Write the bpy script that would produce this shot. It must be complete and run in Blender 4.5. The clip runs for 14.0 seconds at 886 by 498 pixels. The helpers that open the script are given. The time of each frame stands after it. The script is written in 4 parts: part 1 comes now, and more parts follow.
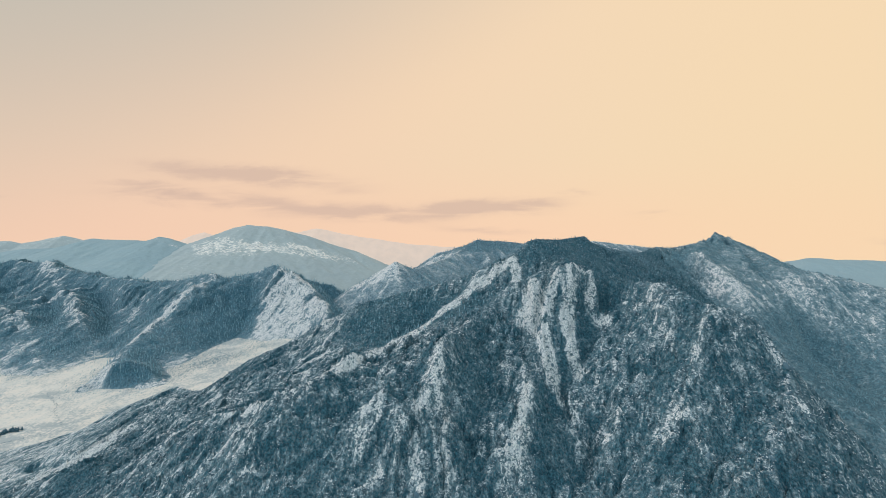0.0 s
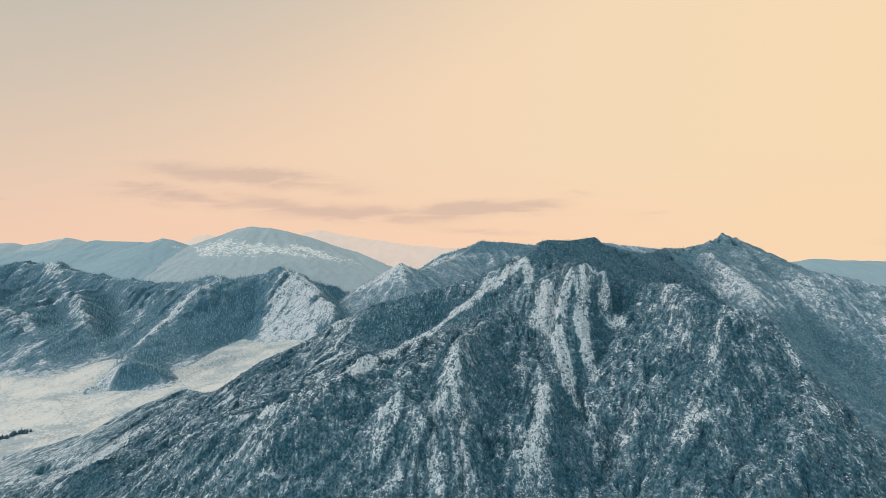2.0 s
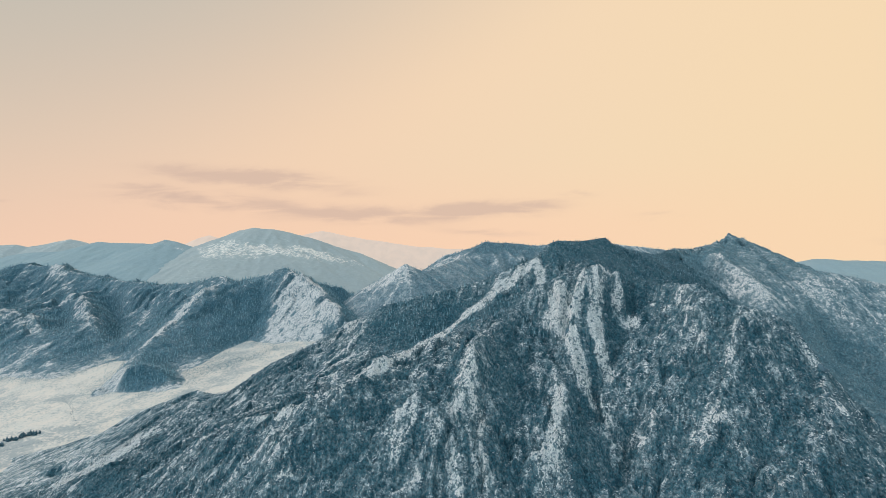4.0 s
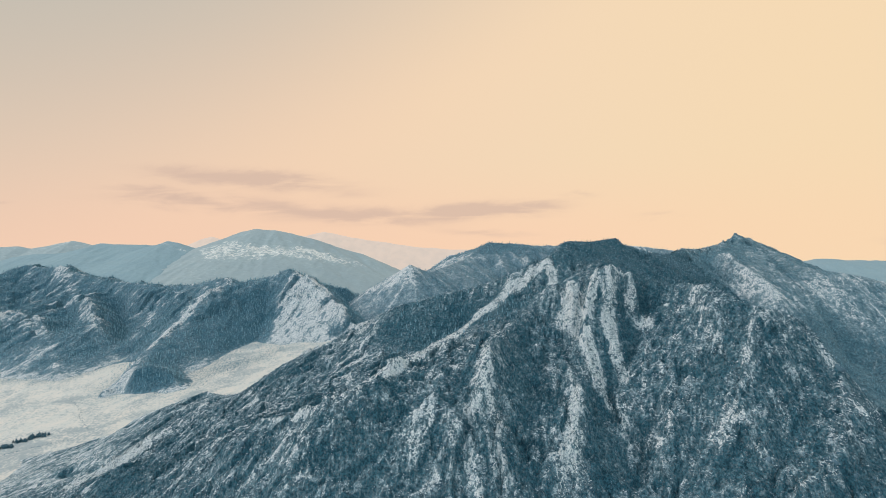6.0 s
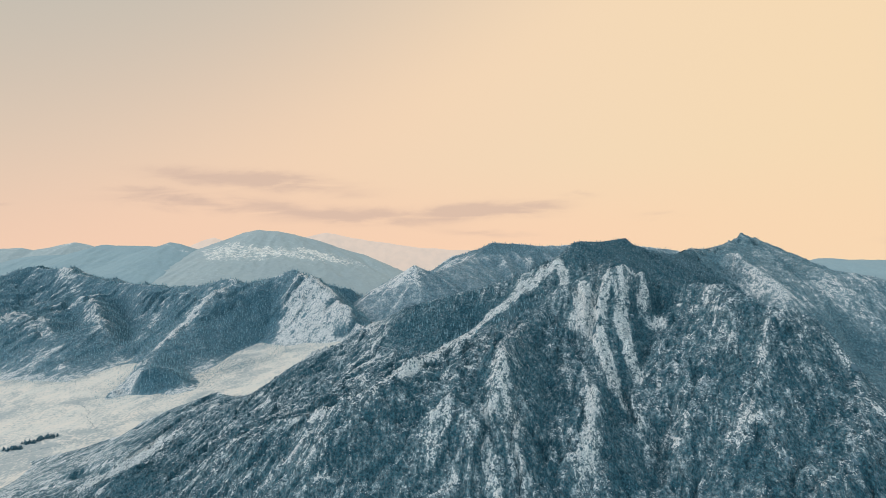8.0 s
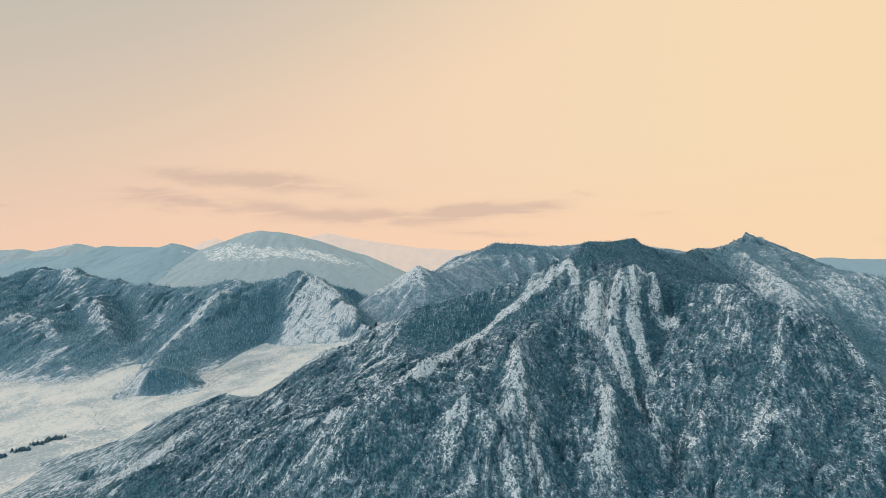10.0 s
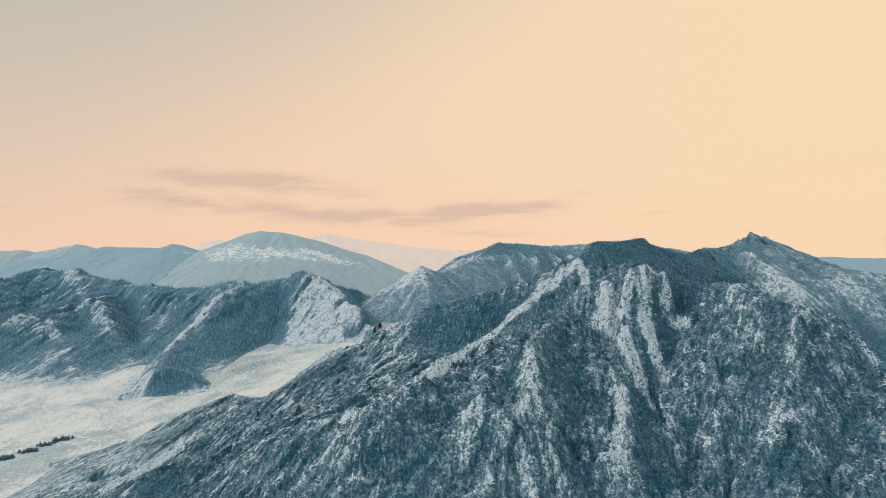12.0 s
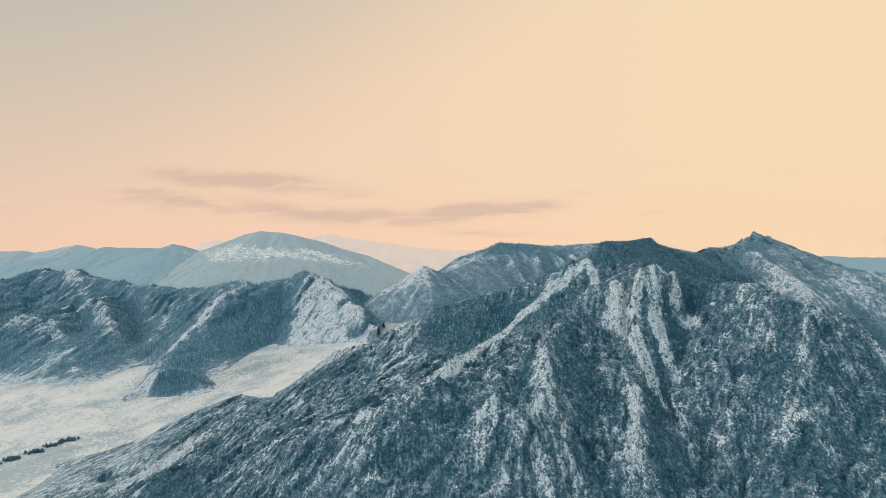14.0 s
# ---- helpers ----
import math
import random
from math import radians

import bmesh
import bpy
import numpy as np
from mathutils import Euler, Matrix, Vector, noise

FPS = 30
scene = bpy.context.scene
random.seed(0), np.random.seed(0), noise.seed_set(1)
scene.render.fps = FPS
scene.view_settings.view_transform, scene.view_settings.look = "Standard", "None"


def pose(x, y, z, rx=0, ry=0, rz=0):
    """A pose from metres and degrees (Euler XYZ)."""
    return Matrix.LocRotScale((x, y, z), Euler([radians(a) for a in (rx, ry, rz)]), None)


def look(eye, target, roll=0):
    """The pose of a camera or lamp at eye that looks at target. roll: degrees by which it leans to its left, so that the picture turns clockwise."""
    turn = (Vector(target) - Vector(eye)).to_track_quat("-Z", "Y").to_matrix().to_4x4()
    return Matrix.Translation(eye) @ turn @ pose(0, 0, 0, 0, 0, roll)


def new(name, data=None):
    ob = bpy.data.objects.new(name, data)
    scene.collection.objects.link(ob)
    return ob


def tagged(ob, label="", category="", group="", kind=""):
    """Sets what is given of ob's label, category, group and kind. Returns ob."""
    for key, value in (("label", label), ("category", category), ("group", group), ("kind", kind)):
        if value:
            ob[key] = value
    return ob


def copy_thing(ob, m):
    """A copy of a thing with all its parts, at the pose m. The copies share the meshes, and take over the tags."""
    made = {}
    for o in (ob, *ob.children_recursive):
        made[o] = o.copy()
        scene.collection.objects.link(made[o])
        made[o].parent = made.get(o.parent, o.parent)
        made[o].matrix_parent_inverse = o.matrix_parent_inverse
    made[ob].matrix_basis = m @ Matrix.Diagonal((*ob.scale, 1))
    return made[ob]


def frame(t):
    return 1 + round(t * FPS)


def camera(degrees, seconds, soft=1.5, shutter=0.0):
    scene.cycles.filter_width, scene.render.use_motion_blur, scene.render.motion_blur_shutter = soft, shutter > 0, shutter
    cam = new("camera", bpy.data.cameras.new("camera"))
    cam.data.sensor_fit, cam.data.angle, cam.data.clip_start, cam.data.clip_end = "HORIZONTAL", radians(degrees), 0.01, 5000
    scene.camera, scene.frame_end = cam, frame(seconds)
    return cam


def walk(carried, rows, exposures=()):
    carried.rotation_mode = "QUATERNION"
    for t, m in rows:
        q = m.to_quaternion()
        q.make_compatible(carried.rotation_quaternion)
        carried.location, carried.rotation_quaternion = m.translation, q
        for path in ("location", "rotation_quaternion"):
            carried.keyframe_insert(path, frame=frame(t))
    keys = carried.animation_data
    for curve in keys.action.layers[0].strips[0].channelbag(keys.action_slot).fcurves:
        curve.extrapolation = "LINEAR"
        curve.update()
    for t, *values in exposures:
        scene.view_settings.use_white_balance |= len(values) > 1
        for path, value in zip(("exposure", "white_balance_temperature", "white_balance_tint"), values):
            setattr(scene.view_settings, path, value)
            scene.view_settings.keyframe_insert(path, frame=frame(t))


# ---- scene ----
cam = camera(84.0, 14.0, soft=0.9)
# seconds, eye x y z, pitch, lean, yaw: a drone sliding to its left past the mountain
ROWS = [
    (0, -0.44, -0.66, 300.51, -0.076, 0.321, 0.042),
    (1, -6.28, -0.08, 300.47, -0.004, 0.283, 0.115),
    (2, -12.09, 0.38, 300.45, 0.060, 0.234, 0.189),
    (3, -17.88, 0.72, 300.45, 0.117, 0.178, 0.261),
    (4.25, -25.08, 1.01, 300.47, 0.177, 0.098, 0.345),
    (5.5, -32.25, 1.15, 300.51, 0.226, 0.012, 0.420),
    (7, -40.82, 1.15, 300.58, 0.271, -0.096, 0.492),
    (8, -46.51, 1.07, 300.65, 0.294, -0.168, 0.526),
    (9.25, -53.61, 0.89, 300.74, 0.313, -0.255, 0.549),
    (10.5, -60.70, 0.63, 300.85, 0.324, -0.336, 0.548),
    (11.5, -66.36, 0.39, 300.94, 0.326, -0.394, 0.527),
    (12.5, -72.01, 0.12, 301.04, 0.324, -0.445, 0.485),
    (13.25, -76.25, -0.09, 301.12, 0.319, -0.477, 0.439),
    (14, -80.49, -0.31, 301.21, 0.312, -0.503, 0.380),
]
walk(cam, [(t, pose(x, y, z, 90 + pitch, -lean, yaw)) for t, x, y, z, pitch, lean, yaw in ROWS])


# ---- nodes ----
class Graph:
    """A few short cuts for building node trees."""

    def __init__(self, tree):
        self.tree = tree
        tree.nodes.clear()

    def node(self, kind):
        return self.tree.nodes.new(kind)

    def put(self, socket, value):
        if isinstance(value, bpy.types.NodeSocket):
            self.tree.links.new(value, socket)
        else:
            socket.default_value = value

    def math(self, how, a, b=0.0, clamp=False):
        n = self.node("ShaderNodeMath")
        n.operation, n.use_clamp = how, clamp
        self.put(n.inputs[0], a), self.put(n.inputs[1], b)
        return n.outputs[0]

    def span(self, value, low, high, to_low=0.0, to_high=1.0):
        n = self.node("ShaderNodeMapRange")
        n.interpolation_type = "SMOOTHSTEP"
        for k, v in enumerate((value, low, high, to_low, to_high)):
            self.put(n.inputs[k], v)
        return n.outputs[0]

    def mix(self, factor, a, b, how="MIX"):
        n = self.node("ShaderNodeMix")
        n.data_type, n.blend_type = "RGBA", how
        self.put(n.inputs[0], factor), self.put(n.inputs[6], a), self.put(n.inputs[7], b)
        return n.outputs[2]

    def noise(self, vector, scale, detail=4.0, rough=0.55, distort=0.0):
        n = self.node("ShaderNodeTexNoise")
        if vector is not None:
            self.put(n.inputs["Vector"], vector)
        n.inputs["Scale"].default_value, n.inputs["Detail"].default_value = scale, detail
        n.inputs["Roughness"].default_value, n.inputs["Distortion"].default_value = rough, distort
        return n.outputs["Fac"]

    def stored(self, name):
        n = self.node("ShaderNodeAttribute")
        n.attribute_name = name
        return n.outputs["Fac"]

    def scaled(self, vector, x, y, z):
        n = self.node("ShaderNodeVectorMath")
        n.operation = "MULTIPLY"
        self.put(n.inputs[0], vector), self.put(n.inputs[1], (x, y, z))
        return n.outputs[0]


def rgb(r, g, b):
    return (r, g, b, 1.0)


# ---- sky and sun ----
world = bpy.data.worlds.new("dusk_sky")
scene.world = world
world.use_nodes = True
g = Graph(world.node_tree)
where = g.node("ShaderNodeTexCoord").outputs["Generated"]
split = g.node("ShaderNodeSeparateXYZ")
g.put(split.inputs[0], where)
wx, wy, wz = split.outputs
# glow of the low sun behind the range, greyer towards the upper left
grey = g.span(g.math("SUBTRACT", g.math("MULTIPLY", wz, 2.0), wx), 0.55, 1.6)
low = g.span(wz, 0.0, 0.2)
warm = g.mix(low, rgb(0.95, 0.655, 0.455), rgb(0.90, 0.69, 0.475))
warm = g.mix(g.span(wx, -0.7, 0.4), g.mix(0.55, warm, rgb(0.86, 0.58, 0.45)), warm)
warm = g.mix(g.math("MULTIPLY", g.span(wx, 0.1, 0.7), 0.5), warm, rgb(0.93, 0.71, 0.44))
glow = g.mix(grey, warm, rgb(0.52, 0.50, 0.44))
# thin stratus streaks low over the far range
depth = g.math("MAXIMUM", wy, 0.05)
cu, cv = g.math("DIVIDE", wx, depth), g.math("DIVIDE", wz, depth)
pair = g.node("ShaderNodeCombineXYZ")
g.put(pair.inputs[0], cu), g.put(pair.inputs[1], cv)
streaks = g.noise(g.scaled(pair.outputs[0], 5.0, 34.0, 1.0), 1.0, 5.0, 0.55, 0.6)
broad = g.noise(g.scaled(pair.outputs[0], 2.6, 15.0, 1.0), 1.0, 3.0, 0.5, 0.4)
# the wind frays their edges
fray = g.noise(g.scaled(pair.outputs[0], 9.0, 22.0, 1.0), 1.0, 5.0, 0.6, 0.5)
drift = g.noise(g.scaled(pair.outputs[0], 4.0, 9.0, 1.0), 1.0, 3.0, 0.5)
cv = g.math("ADD", cv, g.math("MULTIPLY", g.math("SUBTRACT", fray, 0.5), 0.032))
cu = g.math("ADD", cu, g.math("MULTIPLY", g.math("SUBTRACT", drift, 0.5), 0.09))
mass = 0.0
for u, v, ru, rv, lean, amount in ((-0.41, 0.147, 0.19, 0.018, -0.07, 1.35), (-0.50, 0.101, 0.17, 0.016, -0.06, 1.6), (-0.173, 0.070, 0.17, 0.018, -0.03, 1.1),
                                   (0.142, 0.088, 0.095, 0.016, 0.03, 1.4), (0.01, 0.080, 0.07, 0.014, 0.0, 1.0), (-0.25, 0.118, 0.1, 0.010, -0.08, 0.5), (-0.62, 0.128, 0.1, 0.007, -0.04, 0.5),
                                   (0.42, 0.074, 0.06, 0.009, 0.05, 0.6), (0.1, 0.034, 0.12, 0.008, -0.04, 0.6), (0.27, 0.115, 0.05, 0.008, 0.0, 0.5), (0.93, 0.02, 0.06, 0.008, 0.0, 0.6), (-0.92, 0.1, 0.04, 0.006, 0.0, 0.4)):
    du = g.math("DIVIDE", g.math("SUBTRACT", cu, u), ru)
    dv = g.math("DIVIDE", g.math("SUBTRACT", g.math("SUBTRACT", cv, v), g.math("MULTIPLY", g.math("SUBTRACT", cu, u), lean)), rv)
    r2 = g.math("ADD", g.math("MULTIPLY", du, du), g.math("MULTIPLY", dv, dv))
    mass = g.math("ADD", mass, g.math("MULTIPLY", g.math("EXPONENT", g.math("MULTIPLY", r2, -1.0)), amount))
wisp = g.math("ADD", g.math("MULTIPLY", streaks, 0.75), g.math("MULTIPLY", broad, 0.75))
veil = g.span(g.math("MULTIPLY", mass, g.span(wisp, 0.45, 0.95)), 0.02, 0.75)
glow = g.mix(g.math("MULTIPLY", veil, 0.62), glow, rgb(0.60, 0.44, 0.37))
# the cold half of the sky, overhead and behind
sky = g.node("ShaderNodeTexSky")
sky.sky_type, sky.sun_disc, sky.sun_elevation, sky.sun_rotation = "NISHITA", False, radians(32), radians(277)
cold = g.mix(0.03, rgb(0.57, 0.735, 0.775), sky.outputs[0])
ahead = g.math("MULTIPLY", g.span(wy, -0.15, 0.5), g.span(wz, 1.0, 0.55))
both = g.mix(ahead, cold, glow)
back = g.node("ShaderNodeBackground")
g.put(back.inputs[0], both)
back.inputs[1].default_value = 1.0
g.put(g.node("ShaderNodeOutputWorld").inputs[0], back.outputs[0])

sun = new("sun", bpy.data.lights.new("sun", "SUN"))
sun.data.energy, sun.data.angle, sun.data.color = 1.05, radians(10), (1.0, 0.94, 0.90)
sun.matrix_world = look((0, 0, 900), (0.78 * 100, -0.10 * 100, 900 - 0.50 * 100))


# ---- materials ----
def material(name):
    m = bpy.data.materials.new(name)
    m.use_nodes = True
    return m, Graph(m.node_tree)


def finish(g, colour, rough, bump=None, bump_strength=0.5, bump_distance=0.4):
    b = g.node("ShaderNodeBsdfPrincipled")
    g.put(b.inputs["Base Color"], colour), g.put(b.inputs["Roughness"], rough)
    b.inputs["Specular IOR Level"].default_value = 0.2
    if bump is not None:
        n = g.node("ShaderNodeBump")
        n.inputs["Strength"].default_value, n.inputs["Distance"].default_value = bump_strength, bump_distance
        g.put(n.inputs["Height"], bump), g.put(b.inputs["Normal"], n.outputs[0])
    g.put(g.node("ShaderNodeOutputMaterial").inputs[0], b.outputs[0])


def slope_material(name, size, snow, brush, rock, frost=0.3, flat=1.0, contrast=1.6, relief=0.5, speck=0.65):
    """Snow over brush, rock and thin wood: the attribute 'cover' says how much snow lies; grain of the given size breaks it up.
    frost: how pale the brush is where thin snow hangs in it; flat: below 1 the flecks are drawn out upright, above 1 level."""
    m, g = material(name)
    at = g.node("ShaderNodeTexCoord").outputs["Object"]
    cover = g.stored("cover")
    flecks = g.scaled(at, 1.0, flat, flat)
    fine = g.noise(flecks, 1.0 / size, 3.0, 0.6, 0.4)
    middle = g.noise(flecks, 0.33 / size, 4.0, 0.6, 0.6)
    coarse = g.noise(at, 0.08 / size, 4.0, 0.55, 0.5)
    dots = g.noise(at, 1.7 / size, 2.0, 0.5)
    lot = g.math("ADD", g.math("MULTIPLY", fine, 0.5), g.math("ADD", g.math("MULTIPLY", middle, 0.45), g.math("MULTIPLY", dots, 0.35)))
    lot = g.math("MULTIPLY", g.math("SUBTRACT", g.math("ADD", lot, g.math("MULTIPLY", coarse, 0.15)), 0.725), contrast)
    edge = g.math("SUBTRACT", g.math("ADD", cover, lot), 0.5)
    bare = g.mix(g.span(coarse, 0.4, 0.62), brush, rock)
    bare = g.mix(g.span(dots, 0.35, 0.65, 0.0, speck), bare, g.mix(1.0, bare, rgb(0.40, 0.40, 0.43), "MULTIPLY"))
    bare = g.mix(g.span(fine, 0.35, 0.65), g.mix(1.0, bare, rgb(1 - 0.35 * speck, 1 - 0.33 * speck, 1 - 0.31 * speck), "MULTIPLY"), g.mix(1.0, bare, rgb(1 + 0.4 * speck, 1 + 0.35 * speck, 1 + 0.3 * speck), "MULTIPLY"))
    bare = g.mix(g.math("MULTIPLY", g.span(edge, -0.45, 0.1), frost), bare, g.mix(1.0, snow, rgb(0.62, 0.70, 0.74), "MULTIPLY"))
    white = g.mix(g.span(fine, 0.35, 0.65), g.mix(1.0, snow, rgb(0.80, 0.83, 0.86), "MULTIPLY"), snow)
    # thin snow lets the rock through
    white = g.mix(g.span(cover, 0.47, 0.62), g.mix(1.0, white, rgb(0.55, 0.645, 0.70), "MULTIPLY"), white)
    white = g.mix(g.span(dots, 0.35, 0.62), g.mix(1.0, white, rgb(0.58, 0.63, 0.68), "MULTIPLY"), white)
    amount = g.span(edge, -0.02, 0.17)
    finish(g, g.mix(amount, bare, white), 0.85, g.math("ADD", g.math("MULTIPLY", fine, 0.8), g.math("ADD", g.math("MULTIPLY", middle, 1.2), g.math("MULTIPLY", dots, 0.4))), 0.9, size * relief)
    return m


SNOW = rgb(0.87, 0.82, 0.80)
near_slope = slope_material("snowy_rock_slope", 1.8, rgb(0.90, 0.87, 0.85), rgb(0.047, 0.142, 0.192), rgb(0.068, 0.170, 0.220), 0.30, 0.8, 2.6, 1.5, 0.85)
# brush and rock of the next three are paled and blued to imitate haze
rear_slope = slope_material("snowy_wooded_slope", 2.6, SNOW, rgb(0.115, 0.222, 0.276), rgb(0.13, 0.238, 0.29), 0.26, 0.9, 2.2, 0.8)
left_slope = slope_material("hazed_wooded_slope", 3.6, SNOW, rgb(0.083, 0.195, 0.260), rgb(0.097, 0.210, 0.278), 0.2, 0.8, 1.9, 0.9)
middle_slope = slope_material("hazed_middle_slope", 4.2, SNOW, rgb(0.115, 0.22, 0.285), rgb(0.13, 0.235, 0.30), 0.26, 0.9, 2.2, 0.8)
# far ranges: distance haze is mixed into these base colours
far_slope = slope_material("hazed_far_slope", 22.0, rgb(0.80, 0.78, 0.76), rgb(0.30, 0.395, 0.44), rgb(0.315, 0.41, 0.45), 0.08, 2.4, 1.2, 0.1, 0.08)
hazed_snow_slope = slope_material("hazed_snow_slope", 34.0, rgb(0.90, 0.83, 0.77), rgb(0.385, 0.435, 0.455), rgb(0.40, 0.45, 0.465), 0.08, 3.0, 2.6, 0.1, 0.08)

# the last hills: evening haze imitated by a peach emission on the hills themselves
faint_slope, g = material("glowing_haze_hills")
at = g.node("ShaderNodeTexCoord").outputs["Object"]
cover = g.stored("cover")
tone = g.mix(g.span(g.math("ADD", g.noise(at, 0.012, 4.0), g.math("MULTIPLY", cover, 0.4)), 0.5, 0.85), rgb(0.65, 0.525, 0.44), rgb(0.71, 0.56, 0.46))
haze_glow = g.node("ShaderNodeBsdfPrincipled")
g.put(haze_glow.inputs["Base Color"], rgb(0.12, 0.12, 0.12)), g.put(haze_glow.inputs["Emission Color"], tone)
haze_glow.inputs["Emission Strength"].default_value, haze_glow.inputs["Roughness"].default_value = 0.9, 1.0
g.put(g.node("ShaderNodeOutputMaterial").inputs[0], haze_glow.outputs[0])

valley_snow, g = material("valley_snow")
at = g.node("ShaderNodeTexCoord").outputs["Object"]
cover = g.stored("cover")
tufts = g.noise(at, 0.24, 5.0, 0.66, 0.3)
broad = g.noise(at, 0.011, 4.0, 0.6, 1.2)
drifts = g.noise(g.scaled(at, 1.0, 0.45, 1.0), 0.05, 4.0, 0.55, 0.6)
lot = g.math("SUBTRACT", g.math("ADD", tufts, g.math("MULTIPLY", broad, 0.7)), g.math("MULTIPLY", cover, 0.75))
bare = g.math("MULTIPLY", g.span(lot, 0.36, 0.58), 0.85)
snowy = g.mix(g.span(drifts, 0.3, 0.7), rgb(0.77, 0.68, 0.615), rgb(0.69, 0.645, 0.60))
finish(g, g.mix(bare, snowy, g.mix(tufts, rgb(0.25, 0.31, 0.35), rgb(0.40, 0.43, 0.44))), 0.8, g.math("ADD", tufts, drifts), 0.5, 1.2)


def leaf_material(name, green, frost, share):
    m, g = material(name)
    at = g.node("ShaderNodeTexCoord").outputs["Object"]
    island = g.node("ShaderNodeNewGeometry").outputs["Random Per Island"]
    own = g.mix(island, g.mix(1.0, green, rgb(0.55, 0.57, 0.6), "MULTIPLY"), g.mix(1.0, green, rgb(1.6, 1.5, 1.42), "MULTIPLY"))
    powder = g.span(g.math("ADD", g.noise(at, 0.9, 3.0), g.math("MULTIPLY", island, 0.2)), 0.75 - share, 0.95 - share)
    finish(g, g.mix(powder, own, frost), 0.8)
    return m


dark_needles = leaf_material("dark_needles", rgb(0.070, 0.150, 0.200), rgb(0.22, 0.32, 0.40), 0.16)
# green lifted towards pale blue to stand for haze; frost only flecks it
hazed_frosted_needles = leaf_material("hazed_frosted_needles", rgb(0.128, 0.258, 0.318), rgb(0.29, 0.41, 0.48), 0.18)
bark, g = material("bark")
finish(g, g.mix(g.noise(g.node("ShaderNodeTexCoord").outputs["Object"], 3.0), rgb(0.05, 0.045, 0.04), rgb(0.10, 0.09, 0.08)), 0.9)


# ---- terrain: every mountain is a height field grown from its crest lines ----
def hash01(ix, iy, seed):
    h = (ix.astype(np.int64) * 374761393 + iy.astype(np.int64) * 668265263 + seed * 1442695041) & 0xFFFFFFFF
    h = ((h ^ (h >> 13)) * 1274126177) & 0xFFFFFFFF
    h = ((h ^ (h >> 15)) * 2246822519) & 0xFFFFFFFF
    return ((h ^ (h >> 16)) & 0xFFFFFF).astype(np.float32) / float(0xFFFFFF)


def grain(x, y, seed=0):
    """Gradient noise, about -1 to 1."""
    ix, iy = np.floor(x), np.floor(y)
    fx, fy = (x - ix).astype(np.float32), (y - iy).astype(np.float32)
    ux, uy = fx * fx * fx * (fx * (fx * 6 - 15) + 10), fy * fy * fy * (fy * (fy * 6 - 15) + 10)
    ix, iy = ix.astype(np.int64), iy.astype(np.int64)

    def corner(dx, dy):
        a = hash01(ix + dx, iy + dy, seed) * 2 * np.pi
        return np.cos(a) * (fx - dx) + np.sin(a) * (fy - dy)

    low = corner(0, 0) * (1 - ux) + corner(1, 0) * ux
    high = corner(0, 1) * (1 - ux) + corner(1, 1) * ux
    return 1.5 * (low * (1 - uy) + high * uy)


def fractal(x, y, size, octaves=4, seed=0, ridged=False, gain=0.5):
    total, amp, norm = 0, 1.0, 0.0
    for k in range(octaves):
        n = grain(x / size + 17.3 * k, y / size - 9.1 * k, seed + k)
        total = total + amp * ((1 - 2 * np.abs(n)) if ridged else n)
        norm, amp, size = norm + amp, amp * gain, size / 2.03
    return total / norm


def crest_field(x, y, crests, blend=5.0):
    """Height over the plan from crest lines: each falls off to both sides in spurs and gullies, and they merge softly."""
    parts, nearest = [], np.full(x.shape, 1e9, np.float32)
    for number, (points, steep, reach, spur, spur_size) in enumerate(crests):
        best, run = np.full(x.shape, -1e9, np.float32), 0.0
        for (x0, y0, z0), (x1, y1, z1) in zip(points, points[1:]):
            ex, ey = x1 - x0, y1 - y0
            long = math.hypot(ex, ey)
            u = np.clip(((x - x0) * ex + (y - y0) * ey) / long**2, 0, 1)
            px, py = x - x0 - u * ex, y - y0 - u * ey
            d = np.sqrt(px * px + py * py)
            side = np.where(px * ey - py * ex > 0, 40.0, 0.0)
            along = run + u * long + 0.25 * d
            wave = 1 - 2 * np.abs(grain(along / spur_size + side, d / (spur_size * 5) + number * 7.7, 11 + number))
            fade = np.clip(d / (spur_size * 0.6), 0, 1)
            drop = steep * (0.4 * d + 0.6 * reach * (1 - np.exp(-d / reach)))
            best = np.maximum(best, z0 + u * (z1 - z0) - drop + spur * fade * wave * np.minimum(drop, 90.0))
            nearest = np.minimum(nearest, d)
            run += long
        parts.append(best)
    top = np.maximum.reduce(parts)
    return top + blend * np.log(sum(np.exp(np.clip((p - top) / blend, -30, 0)) for p in parts)) - blend * 0.35, nearest


